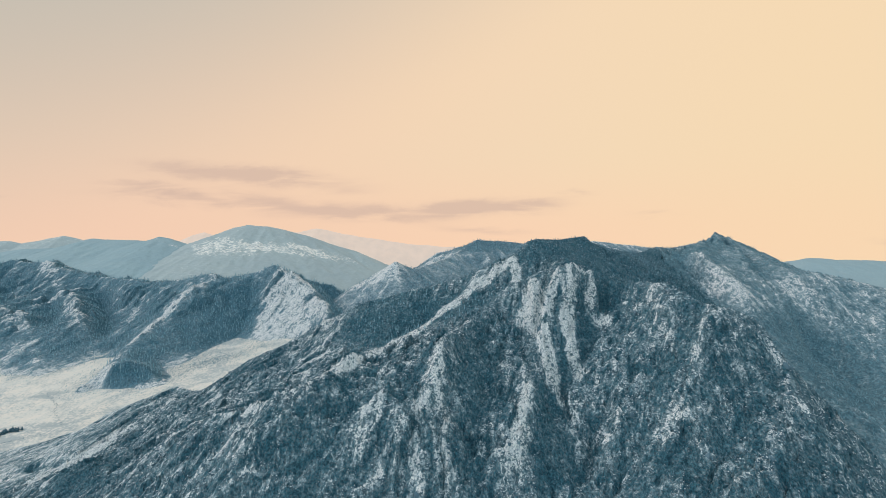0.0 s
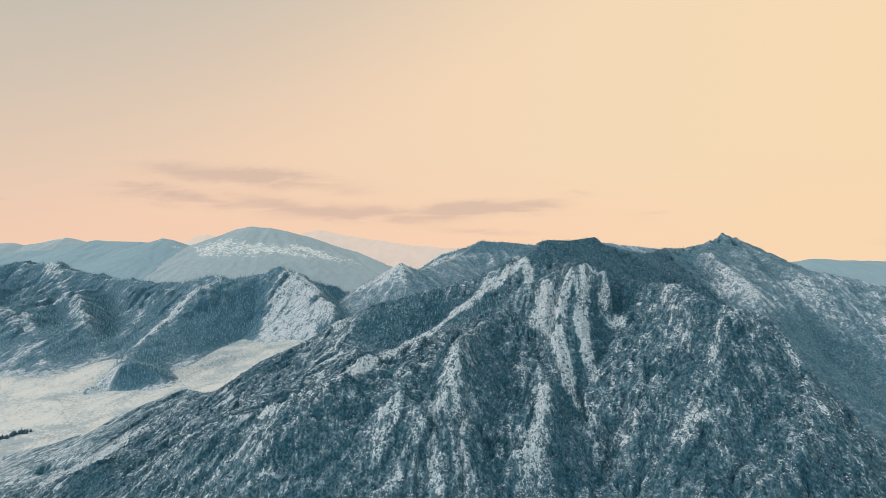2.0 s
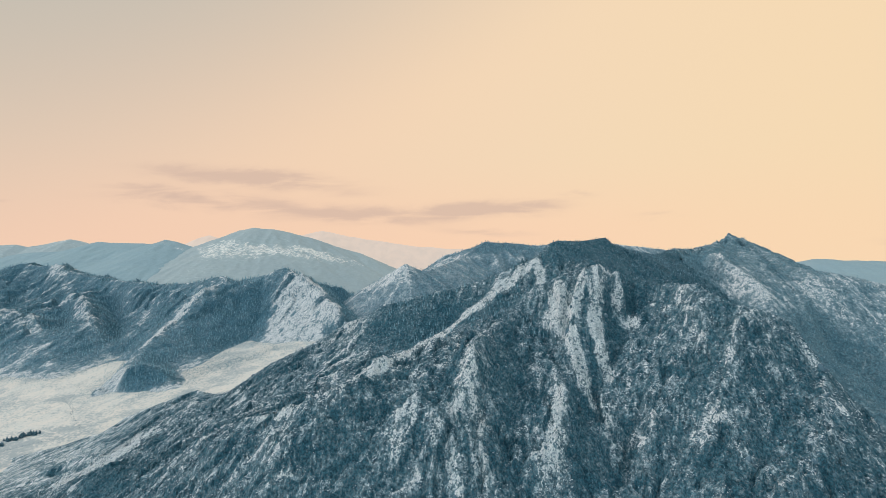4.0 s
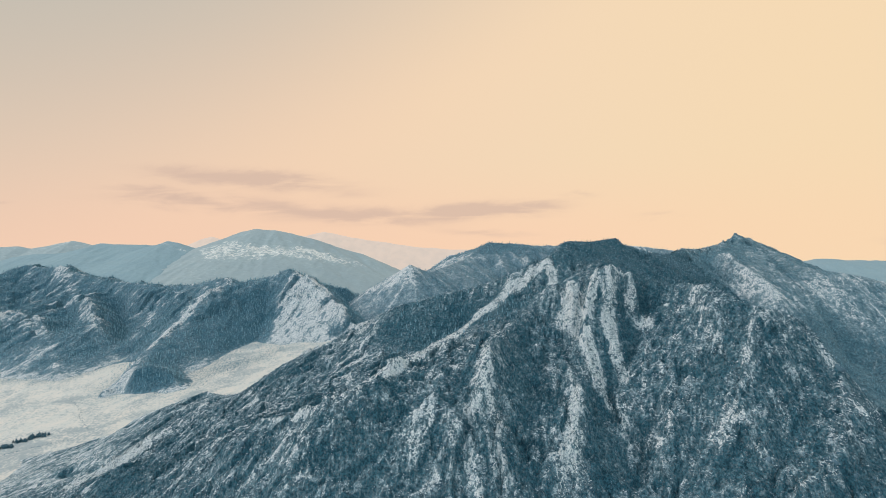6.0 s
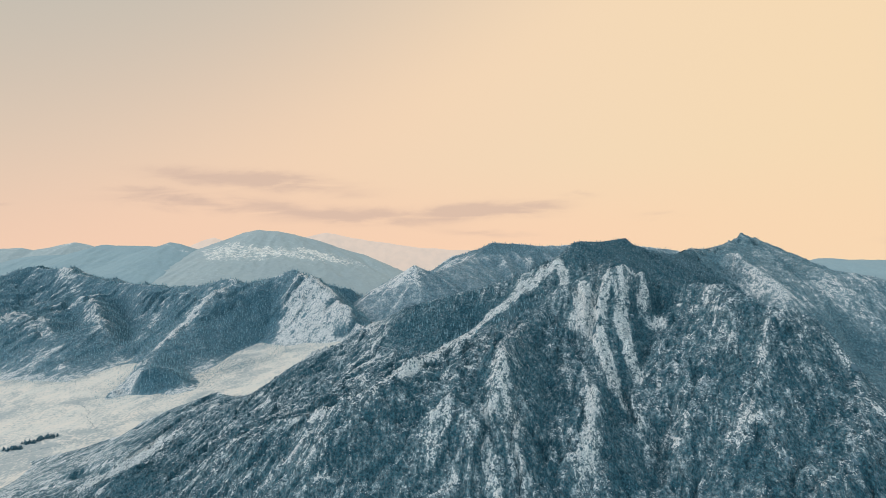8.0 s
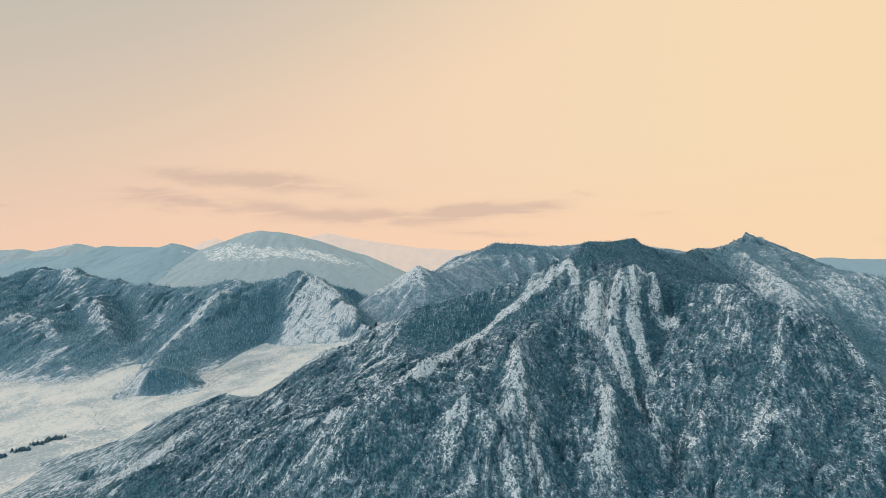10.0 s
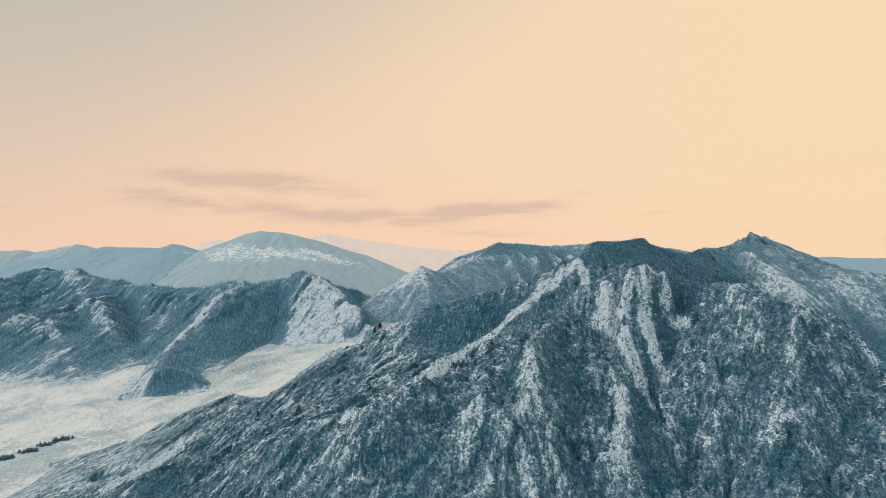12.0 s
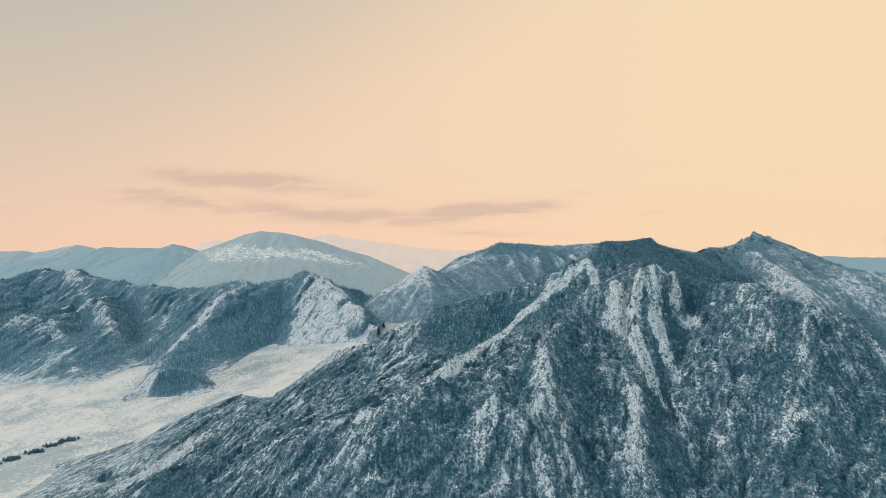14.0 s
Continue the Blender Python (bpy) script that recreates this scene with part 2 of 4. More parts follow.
def draped(X, Y, step, lines, back=None, flank=None):
    """Height over the plan as a sheet drawn taut over crests, ribs, gullies and feet; where back is given, its height stands.
    Also the distance to the nearest crest, the nearest rib and the nearest gully, in metres up to 60."""
    x0, y0, (rows, cols) = X[0, 0], Y[0, 0], X.shape
    at, near = [], {"crest": np.full(X.shape, 60.0, np.float32), "rib": np.full(X.shape, 60.0, np.float32), "gully": np.full(X.shape, 60.0, np.float32)}
    for kind, points in lines:
        for (ax, ay, az), (bx, by, bz) in zip(points, points[1:]):
            u = np.linspace(0, 1, max(2, int(2 * math.hypot(bx - ax, by - ay) / step)))
            at.append(np.stack([(ay + u * (by - ay) - y0) / step, (ax + u * (bx - ax) - x0) / step, az + u * (bz - az)], -1))
            if flank and kind == "crest":
                away, fall = flank
                nx, ny = np.array([by - ay, ax - bx]) / math.hypot(bx - ax, by - ay) * away / step
                at += [at[-1] + np.array([side * ny, side * nx, -fall * away]) for side in (1, -1)]
            if kind in near:
                j0, j1 = max(0, int((min(ax, bx) - 60 - x0) / step)), max(1, int((max(ax, bx) + 60 - x0) / step))
                i0, i1 = max(0, int((min(ay, by) - 60 - y0) / step)), max(1, int((max(ay, by) + 60 - y0) / step))
                bx_, by_ = X[i0:i1, j0:j1], Y[i0:i1, j0:j1]
                k = np.clip(((bx_ - ax) * (bx - ax) + (by_ - ay) * (by - ay)) / ((bx - ax) ** 2 + (by - ay) ** 2), 0, 1)
                d = np.hypot(bx_ - ax - k * (bx - ax), by_ - ay - k * (by - ay))
                near[kind][i0:i1, j0:j1] = np.minimum(near[kind][i0:i1, j0:j1], d)
    at = np.concatenate(at)
    at = at[(at[:, 0] >= 0) & (at[:, 0] <= rows - 1) & (at[:, 1] >= 0) & (at[:, 1] <= cols - 1)]
    h = None
    for f in (64, 32, 16, 8, 4, 2, 1):
        r, c = -(-rows // f), -(-cols // f)
        cell = (np.round(at[:, 0]).astype(int) // f) * c + np.round(at[:, 1]).astype(int) // f
        count = np.bincount(cell, minlength=r * c)
        held = (count > 0).reshape(r, c)
        value = (np.bincount(cell, at[:, 2], minlength=r * c) / np.maximum(count, 1)).reshape(r, c)
        if back is not None:
            behind = np.isfinite(back[::f, ::f]) & ~held
            value, held = np.where(behind, np.nan_to_num(back[::f, ::f]), value), held | behind
        h = np.full((r, c), float(at[:, 2].mean())) if h is None else np.repeat(np.repeat(h, 2, 0), 2, 1)[:r, :c]
        for k in range(220 if f > 8 else 70):
            p = np.pad(np.where(held, value, h), 1, mode="edge")
            h = 0.25 * (p[:-2, 1:-1] + p[2:, 1:-1] + p[1:-1, :-2] + p[1:-1, 2:])
        h = np.where(held, value, h)
    return h.astype(np.float32), near


def valley_height(x, y):
    """The snow-covered valley floor: it rises gently to the head of the valley and away to the horizon."""
    z = 26 + 0.095 * (np.clip(y, -400, 1700) - 956) + 0.108 * (np.clip(x, -1500, -250) + 648)
    z = z - 0.1 * np.clip(y - 1700, 0, 3200)
    z = z + 3.0 * fractal(x, y, 260, 3, 71) + 0.7 * fractal(x, y, 46, 3, 77)
    return z


# ---- plans of the mountains: crests, ribs, gullies and feet, in metres ----
# the side of the near mountain that falls away from the viewer
MAIN_BACK = [
    ([(-620, 770, -20), (-540, 730, 26), (-444, 685, 77), (-363, 665, 110), (-326, 630, 115), (-264, 552, 143), (-222, 559, 171), (-150, 605, 206), (-97, 546, 236), (-35, 556, 254), (54, 560, 282), (101, 585, 310),
      (162, 614, 315), (177, 624, 318), (222, 660, 301), (276, 715, 296), (302, 735, 298), (341, 790, 304), (394, 850, 303), (430, 885, 305)], 0.85, 900, 0.16, 46),
    ([(-108, 565, 226), (-180, 690, 172), (-255, 794, 144), (-330, 900, 80), (-380, 980, 40)], 0.85, 900, 0.15, 50),
]
MAIN = []
MAIN.append(("crest", [(-499, 690, 45), (-474, 688, 64), (-444, 685, 77), (-399, 675, 96), (-363, 665, 110), (-326, 630, 115), (-289, 590, 128), (-264, 552, 143)]))  # knoll over the valley
MAIN.append(("crest", [(-264, 552, 143), (-240, 555, 159), (-222, 559, 171), (-194, 575, 183), (-172, 595, 191), (-150, 605, 206), (-124, 575, 220), (-105, 550, 231), (-97, 546, 236), (-86, 548, 240), (-61, 552, 248), (-35, 556, 254), (-3, 560, 260), (29, 560, 270), (54, 560, 282), (70, 559, 288), (84, 566, 295), (101, 585, 310), (114, 592, 313), (138, 604, 312), (162, 614, 315), (177, 624, 318), (189, 630, 308), (222, 660, 301), (276, 715, 296), (302, 735, 298), (341, 790, 304), (394, 850, 303), (419, 875, 305)]))  # long crest to the summit
MAIN.append(("rib", [(70, 559, 287), (45, 545, 266), (22, 530, 249), (0, 518, 235), (-19, 503, 223), (-36, 485, 212), (-50, 465, 205), (-66, 430, 201), (-76, 403, 203), (-86, 385, 201), (-88, 371, 199)]))  # snow strip and rim of the bowl
MAIN.append(("rib", [(-88, 371, 199), (-113, 368, 191), (-138, 365, 179), (-161, 372, 169), (-182, 382, 163), (-212, 400, 145), (-254, 421, 117), (-285, 432, 102), (-314, 439, 95), (-357, 465, 83), (-397, 490, 64), (-433, 500, 45)]))  # lower rock ridge
MAIN.append(("gully", [(-12, 525, 222), (-42, 505, 211), (-69, 480, 196), (-89, 460, 190), (-123, 470, 181), (-163, 480, 163), (-202, 480, 144), (-240, 480, 123), (-274, 470, 105), (-311, 478, 91)]))  # bowl and hollow
MAIN.append(("rib", [(131, 498, 288), (118, 500, 282), (109, 490, 270), (99, 475, 249), (90, 452, 220), (93, 430, 200), (94, 410, 186)]))  # crag, left edge
MAIN.append(("rib", [(131, 498, 288), (125, 484, 259), (116, 462, 229), (117, 445, 212), (118, 434, 201)]))  # crag, slab
MAIN.append(("rib", [(131, 498, 288), (141, 500, 280), (148, 497, 274), (152, 486, 253), (152, 480, 237)]))  # crag, right edge
MAIN.append(("rib", [(89, 510, 268), (93, 490, 256), (88, 477, 244)]))  # snow patch under the summit
MAIN.append(("crest", [(131, 498, 288), (152, 499, 278), (169, 500, 271), (184, 500, 265), (190, 495, 267), (197, 475, 269), (205, 455, 270), (212, 445, 264), (218, 438, 259), (228, 430, 254), (240, 425, 251), (255, 428, 248), (273, 425, 240), (275, 410, 228), (272, 395, 213), (270, 385, 203), (269, 370, 192), (264, 350, 184)]))  # shoulder
MAIN.append(("rib", [(131, 498, 287), (140, 545, 283), (160, 592, 296), (176, 618, 311)]))  # crag to summit
MAIN.append(("rib", [(84, 566, 293), (79, 530, 267), (67, 512, 257), (58, 500, 243), (48, 490, 236), (27, 465, 230), (13, 435, 225), (2, 405, 224), (-2, 393, 219)]))  # summit rib
MAIN.append(("rib", [(-2, 393, 219), (0, 383, 206), (0, 368, 193), (-1, 353, 178), (-4, 338, 160), (1, 325, 143)]))  # tower, right rib
MAIN.append(("rib", [(-2, 393, 219), (-7, 391, 213), (-12, 378, 199), (-17, 362, 187), (-19, 356, 180)]))  # tower, left rib
MAIN.append(("rib", [(-37, 373, 196), (-42, 367, 193), (-32, 352, 182), (-22, 340, 167), (-16, 327, 149), (-13, 320, 142)]))  # pale rib
MAIN.append(("rib", [(58, 500, 243), (66, 485, 228), (70, 465, 215), (69, 440, 202), (70, 415, 196), (68, 386, 189), (61, 368, 177), (54, 351, 162), (50, 336, 140)]))  # upper inner rib
MAIN.append(("rib", [(186, 498, 263), (169, 480, 243), (157, 465, 223), (139, 440, 203), (121, 420, 188), (106, 402, 174), (105, 384, 158), (103, 373, 150), (91, 352, 130)]))  # block, left edge
MAIN.append(("rib", [(204, 454, 269), (192, 432, 239), (179, 413, 209), (145, 386, 182), (122, 364, 157), (106, 342, 135)]))  # block, middle rib
MAIN.append(("rib", [(240, 425, 250), (214, 405, 236), (199, 388, 214), (187, 372, 192), (165, 357, 176), (151, 343, 158), (138, 335, 146), (130, 325, 140)]))  # block, right rib
MAIN.append(("rib", [(252, 427, 248), (247, 406, 229), (238, 390, 209), (211, 365, 186), (185, 344, 167), (163, 322, 152), (153, 312, 146)]))  # block, outer rib
MAIN.append(("rib", [(270, 385, 202), (253, 366, 192), (242, 342, 178), (221, 322, 171), (199, 308, 159), (178, 298, 153)]))  # last rib
MAIN.append(("gully", [(33, 452, 218), (34, 425, 201), (32, 402, 183), (24, 372, 167), (19, 345, 149), (19, 330, 137)]))  # wooded gully
MAIN.append(("gully", [(84, 400, 175), (81, 378, 165), (77, 358, 152), (72, 338, 135)]))  # gully under the crag
MAIN.append(("gully", [(171, 510, 264), (156, 488, 236), (136, 458, 209), (118, 432, 190), (100, 408, 175)]))  # wooded chute
MAIN.append(("gully", [(141, 405, 187), (121, 385, 162), (108, 365, 140), (100, 350, 127)]))  # gully in the block
MAIN.append(("gully", [(226, 431, 249), (211, 415, 232), (188, 395, 208), (169, 378, 186), (151, 365, 163), (132, 352, 146), (120, 338, 133)]))  # slanting gully
MAIN.append(("gully", [(270, 388, 199), (245, 369, 187), (219, 351, 175), (199, 336, 165), (175, 318, 150)]))  # outer gully
MAIN.append(("gully", [(-16, 402, 211), (-25, 378, 190), (-29, 354, 178)]))  # pocket
MAIN.append(("face", [(-62, 349, 163), (-86, 355, 173), (-129, 345, 172), (-142, 337, 152), (-99, 333, 143), (-53, 331, 140)]))  # left face
MAIN.append(("rib", [(-433, 500, 45), (-520, 480, 8), (-640, 460, -25)]))  # left end
MAIN.append(("gully", [(300, 640, 268), (320, 540, 222), (345, 450, 165), (355, 380, 115), (360, 300, 50)]))  # rear hollow
MAIN.append(("gully", [(111, 516, 273), (99, 484, 237), (87, 460, 213)]))  # clefts in the crag
MAIN.append(("gully", [(143, 501, 269), (140, 487, 242), (136, 466, 218)]))
MAIN.append(("gully", [(160, 530, 262), (185, 528, 252), (230, 512, 236), (278, 490, 212), (325, 465, 175)]))  # hollow behind the shoulder
MAIN.append(("gully", [(-311, 478, 91), (-347, 500, 79), (-390, 530, 65), (-442, 560, 48), (-497, 590, 26)]))  # snow hollow above the valley
MAIN.append(("face", [(-351, 548, 90), (-393, 554, 72), (-439, 575, 55), (-498, 600, 35)]))
MAIN.append(("face", [(-499, 690, 45), (-560, 690, 25), (-640, 700, 4), (-695, 710, -12)]))  # apron towards the valley
MAIN.append(("face", [(-470, 600, 46), (-540, 590, 25), (-620, 570, 1), (-690, 560, -20)]))
MAIN.append(("foot", [(-698, 780, -40), (-698, 650, -45), (-698, 450, -45), (-500, 330, -40), (-300, 195, -40), (-120, 192, 5), (60, 192, 12), (250, 192, 30), (415, 192, 0), (415, 420, 80), (415, 560, 120), (415, 660, 165), (415, 760, 235)]))
REAR_BACK = [([(200, 720, 260), (300, 737, 298), (400, 870, 300), (470, 920, 306), (570, 1010, 315), (648, 1137, 340), (720, 1200, 320), (1250, 1200, 200)], 0.62, 900, 0.2, 60)]
REAR = []
REAR.append(("crest", [(276, 715, 296), (302, 735, 298), (341, 790, 304), (394, 850, 303), (443, 900, 307), (500, 980, 315), (574, 1080, 332), (626, 1137, 342), (645, 1137, 332)]))  # skyline over the saddle
REAR.append(("crest", [(645, 1137, 332), (654, 1100, 321), (632, 1020, 302), (604, 930, 283), (582, 870, 274), (574, 820, 270), (604, 800, 265), (641, 800, 257), (666, 800, 251), (731, 800, 238), (839, 800, 213)]))  # skyline down to the right
REAR.append(("rib", [(626, 1137, 342), (600, 1060, 316), (560, 980, 298), (500, 900, 285)]))  # front of the small summit
REAR.append(("rib", [(626, 1137, 342), (640, 1080, 322), (620, 1000, 300)]))
REAR.append(("rib", [(443, 900, 307), (384, 747, 294), (399, 730, 279), (413, 700, 256), (416, 670, 235), (403, 640, 223)]))  # snowy face
REAR.append(("rib", [(648, 1090, 318), (505, 820, 276), (495, 760, 252), (484, 700, 224), (469, 660, 206)]))  # second rib
REAR.append(("rib", [(574, 820, 270), (555, 760, 243), (548, 715, 206), (542, 685, 179), (531, 650, 148)]))  # third rib
REAR.append(("gully", [(350, 790, 291), (370, 760, 270), (382, 730, 246), (390, 690, 221)]))  # dark hollow
REAR.append(("gully", [(568, 900, 282), (514, 800, 259), (497, 745, 232), (488, 700, 207), (499, 680, 176), (505, 650, 137), (497, 610, 109)]))  # hollow
REAR.append(("rib", [(666, 800, 251), (621, 720, 205), (576, 640, 151)]))  # fourth rib
REAR.append(("foot", [(300, 640, 262), (320, 560, 210), (350, 470, 150), (390, 390, 100), (430, 300, 40), (700, 295, 20), (1240, 295, 20)]))
REAR.append(("foot", [(1240, 440, 60), (1240, 1000, 120), (950, 1000, 170), (800, 1000, 210)]))
LEFT_BACK = [
    ([(-2700, 2150, 180), (-2200, 2050, 205), (-1899, 2030, 203), (-1793, 2030, 243), (-1584, 1960, 238), (-1426, 1900, 200), (-1163, 1780, 182), (-924, 1660, 184), (-774, 1540, 208), (-683, 1470, 222),
      (-631, 1500, 212), (-512, 1480, 250), (-425, 1580, 192), (-358, 1610, 177), (-250, 1680, 100)], 0.5, 1600, 0.24, 80),
]
LEFT = []
LEFT.append(("crest", [(-2700, 2150, 180), (-2200, 2050, 205)]))  # far end
LEFT.append(("crest", [(-1899, 2030, 203), (-1840, 2030, 229), (-1793, 2030, 243), (-1705, 2010, 236), (-1584, 1960, 238), (-1504, 1930, 214), (-1426, 1900, 200), (-1343, 1860, 191), (-1286, 1840, 186), (-1163, 1780, 182), (-1035, 1720, 176), (-924, 1660, 184), (-836, 1600, 197), (-774, 1540, 208), (-726, 1500, 216), (-683, 1470, 222)]))  # crest
LEFT.append(("crest", [(-683, 1470, 222), (-661, 1490, 207), (-631, 1500, 212), (-579, 1500, 224), (-541, 1490, 242), (-512, 1480, 250), (-489, 1490, 238), (-469, 1530, 219), (-425, 1580, 192), (-358, 1610, 177)]))  # crest over the cone
LEFT.append(("rib", [(-683, 1470, 222), (-690, 1440, 202), (-708, 1390, 182), (-717, 1330, 149), (-725, 1260, 113), (-729, 1190, 89), (-727, 1130, 74), (-715, 1080, 59), (-694, 1000, 48), (-700, 950, 34)]))  # long spur
LEFT.append(("rib", [(-657, 960, 64), (-641, 970, 70), (-623, 978, 72), (-589, 968, 62), (-538, 945, 39)]))  # dark knob
LEFT.append(("rib", [(-489, 1490, 238), (-419, 1420, 199), (-351, 1340, 170), (-311, 1258, 157), (-269, 1190, 130), (-238, 1130, 123)]))  # cone, right edge
LEFT.append(("rib", [(-512, 1480, 250), (-488, 1390, 166), (-484, 1320, 112), (-470, 1236, 81)]))  # cone, front
LEFT.append(("rib", [(-351, 1340, 170), (-379, 1300, 141), (-408, 1245, 101), (-434, 1215, 79)]))  # cone, lobe
LEFT.append(("gully", [(-412, 1600, 182), (-348, 1560, 122), (-300, 1540, 94)]))  # dark back
LEFT.append(("rib", [(-1450, 1560, 103), (-1340, 1500, 96), (-1256, 1450, 94), (-1124, 1340, 62), (-1003, 1220, 35), (-930, 1120, 14)]))  # near spur
LEFT.append(("rib", [(-1580, 1955, 233), (-1482, 1880, 184), (-1383, 1790, 127), (-1120, 1500, 132), (-1010, 1370, 89), (-925, 1275, 45), (-870, 1210, 24)]))  # snowy rib
LEFT.append(("rib", [(-1745, 2015, 236), (-1603, 1900, 139), (-1487, 1780, 110), (-1319, 1600, 92)]))  # rib
LEFT.append(("gully", [(-1766, 1960, 179), (-1648, 1850, 111), (-1545, 1720, 85)]))  # gully
LEFT.append(("gully", [(-1447, 1800, 120), (-1267, 1600, 84), (-1142, 1420, 50)]))  # gully
LEFT.append(("gully", [(-1311, 1800, 147), (-1158, 1680, 80), (-1034, 1520, 66), (-921, 1330, 44)]))  # gully
LEFT.append(("rib", [(-1051, 1680, 157), (-975, 1600, 127), (-939, 1480, 80), (-911, 1380, 56)]))  # slope rib
LEFT.append(("gully", [(-871, 1560, 149), (-837, 1420, 106), (-819, 1290, 76), (-807, 1200, 49)]))  # gully
LEFT.append(("gully", [(-574, 1440, 177), (-540, 1350, 107), (-525, 1240, 59), (-506, 1150, 33)]))  # forest face
LEFT.append(("foot", [(-1183, 1189, -9), (-1097, 1155, -3), (-991, 1125, 5), (-895, 1086, 12), (-882, 1136, 18), (-845, 1159, 24), (-838, 1198, 29), (-857, 1268, 32)]))  # foot
LEFT.append(("foot", [(-755, 1094, 28), (-724, 993, 21), (-718, 976, 21), (-638, 939, 27), (-562, 920, 32), (-528, 938, 37), (-543, 976, 40), (-614, 1066, 42), (-509, 1038, 48), (-456, 1057, 56), (-449, 1177, 69), (-402, 1201, 76), (-329, 1186, 82), (-246, 1216, 94)]))  # spur foot
LEFT.append(("foot", [(-2795, 1000, -90), (-2000, 1000, -90), (-1300, 1130, -80), (-1040, 1080, -60), (-880, 1040, -50), (-800, 1090, -20), (-810, 1180, 10)]))
LEFT.append(("foot", [(-1000, 870, -60), (-600, 870, -30), (-500, 930, 0), (-440, 1000, 20), (-380, 1120, 30), (-300, 1120, 40), (-245, 1140, 50)]))
LEFT.append(("foot", [(-245, 1300, 95), (-245, 1500, 80)]))
MIDDLE = [
    ([(-347, 1560, 105), (-260, 1570, 190), (-190, 1566, 235), (-143, 1566, 257), (-100, 1580, 238)], 0.7, 1600, 0.2, 60),
    ([(-100, 1580, 230), (-37, 1700, 252), (35, 1900, 274), (80, 2000, 302), (140, 2104, 338), (250, 2150, 333), (369, 2200, 326), (700, 2300, 340), (1100, 2400, 300)], 0.55, 1600, 0.25, 80),
]
MIDDLE += [
    ([(140, 2104, 332), (180, 1900, 262), (200, 1700, 180), (180, 1500, 90)], 0.7, 1600, 0.2, 60),
    ([(-37, 1700, 248), (40, 1560, 180), (70, 1400, 90)], 0.7, 1600, 0.2, 60),
    ([(35, 1900, 283), (120, 1700, 200), (140, 1500, 110)], 0.7, 1600, 0.2, 60),
    ([(-143, 1566, 252), (-120, 1450, 180), (-100, 1330, 100)], 0.75, 1600, 0.2, 50),
]


# ---- mountains ----
def smear(a, n):
    """Box blur over 2n+1 cells."""
    for axis in (0, 1):
        p = np.pad(a, [(n + 1, n) if k == axis else (0, 0) for k in (0, 1)], mode="edge").cumsum(axis=axis, dtype=np.float64)
        lead, trail = [slice(None)] * 2, [slice(None)] * 2
        lead[axis], trail[axis] = slice(2 * n + 1, None), slice(None, -2 * n - 1)
        a = ((p[tuple(lead)] - p[tuple(trail)]) / (2 * n + 1)).astype(np.float32)
    return a


def sheet(name, X, Y, Z, cover, mat, keep=None):
    """A grid of quads as one mesh, with the snow cover stored on its points."""
    rows, cols = X.shape
    index = np.arange(rows * cols).reshape(rows, cols)
    quads = np.stack([index[:-1, :-1], index[:-1, 1:], index[1:, 1:], index[1:, :-1]], -1).reshape(-1, 4)
    if keep is not None:
        k = keep[:-1, :-1] | keep[:-1, 1:] | keep[1:, 1:] | keep[1:, :-1]
        quads = quads[k.ravel()]
    used = np.unique(quads)
    renumber = np.zeros(rows * cols, np.int64)
    renumber[used] = np.arange(len(used))
    points = np.stack([X, Y, Z], -1).reshape(-1, 3)[used].astype(np.float32)
    mesh = bpy.data.meshes.new(name)
    mesh.vertices.add(len(points)), mesh.loops.add(quads.size), mesh.polygons.add(len(quads))
    mesh.vertices.foreach_set("co", points.ravel())
    mesh.loops.foreach_set("vertex_index", renumber[quads].ravel().astype(np.int32))
    mesh.polygons.foreach_set("loop_start", np.arange(0, quads.size, 4, dtype=np.int32))
    mesh.polygons.foreach_set("loop_total", np.full(len(quads), 4, np.int32))
    mesh.polygons.foreach_set("use_smooth", np.ones(len(quads), bool))
    mesh.update(calc_edges=True)
    mesh.attributes.new("cover", "FLOAT", "POINT").data.foreach_set("value", np.clip(cover.ravel()[used], 0, 1).astype(np.float32))
    mesh.materials.append(mat)
    return new(name, mesh)


def flow_noise(X, Y, Z, step, size, length, seed, ease):
    """Noise drawn out along the fall line, so that it runs downhill like ribs, rills and avalanche tracks."""
    gy, gx = np.gradient(smear(Z, ease), step)
    steep = np.hypot(gx, gy) + 0.05
    gx, gy = gx / steep, gy / steep
    source = fractal(X, Y, size, 2, seed)
    rows, cols = X.shape
    j0, i0 = np.meshgrid(np.arange(cols, dtype=np.float32), np.arange(rows, dtype=np.float32))
    total, count = source.copy(), 1.0
    stride = max(1.0, size * 0.35 / step)
    for way in (1.0, -1.0):
        i, j = i0.copy(), j0.copy()
        for k in range(int(length / (stride * step))):
            a, b = np.clip(i, 0, rows - 1).astype(np.int32), np.clip(j, 0, cols - 1).astype(np.int32)
            i, j = i + way * stride * gy[a, b], j + way * stride * gx[a, b]
            a, b = np.clip(i, 0, rows - 1).astype(np.int32), np.clip(j, 0, cols - 1).astype(np.int32)
            total, count = total + source[a, b], count + 1
    total = total - total.mean()
    return (total / (2.2 * total.std() + 1e-6)).astype(np.float32)


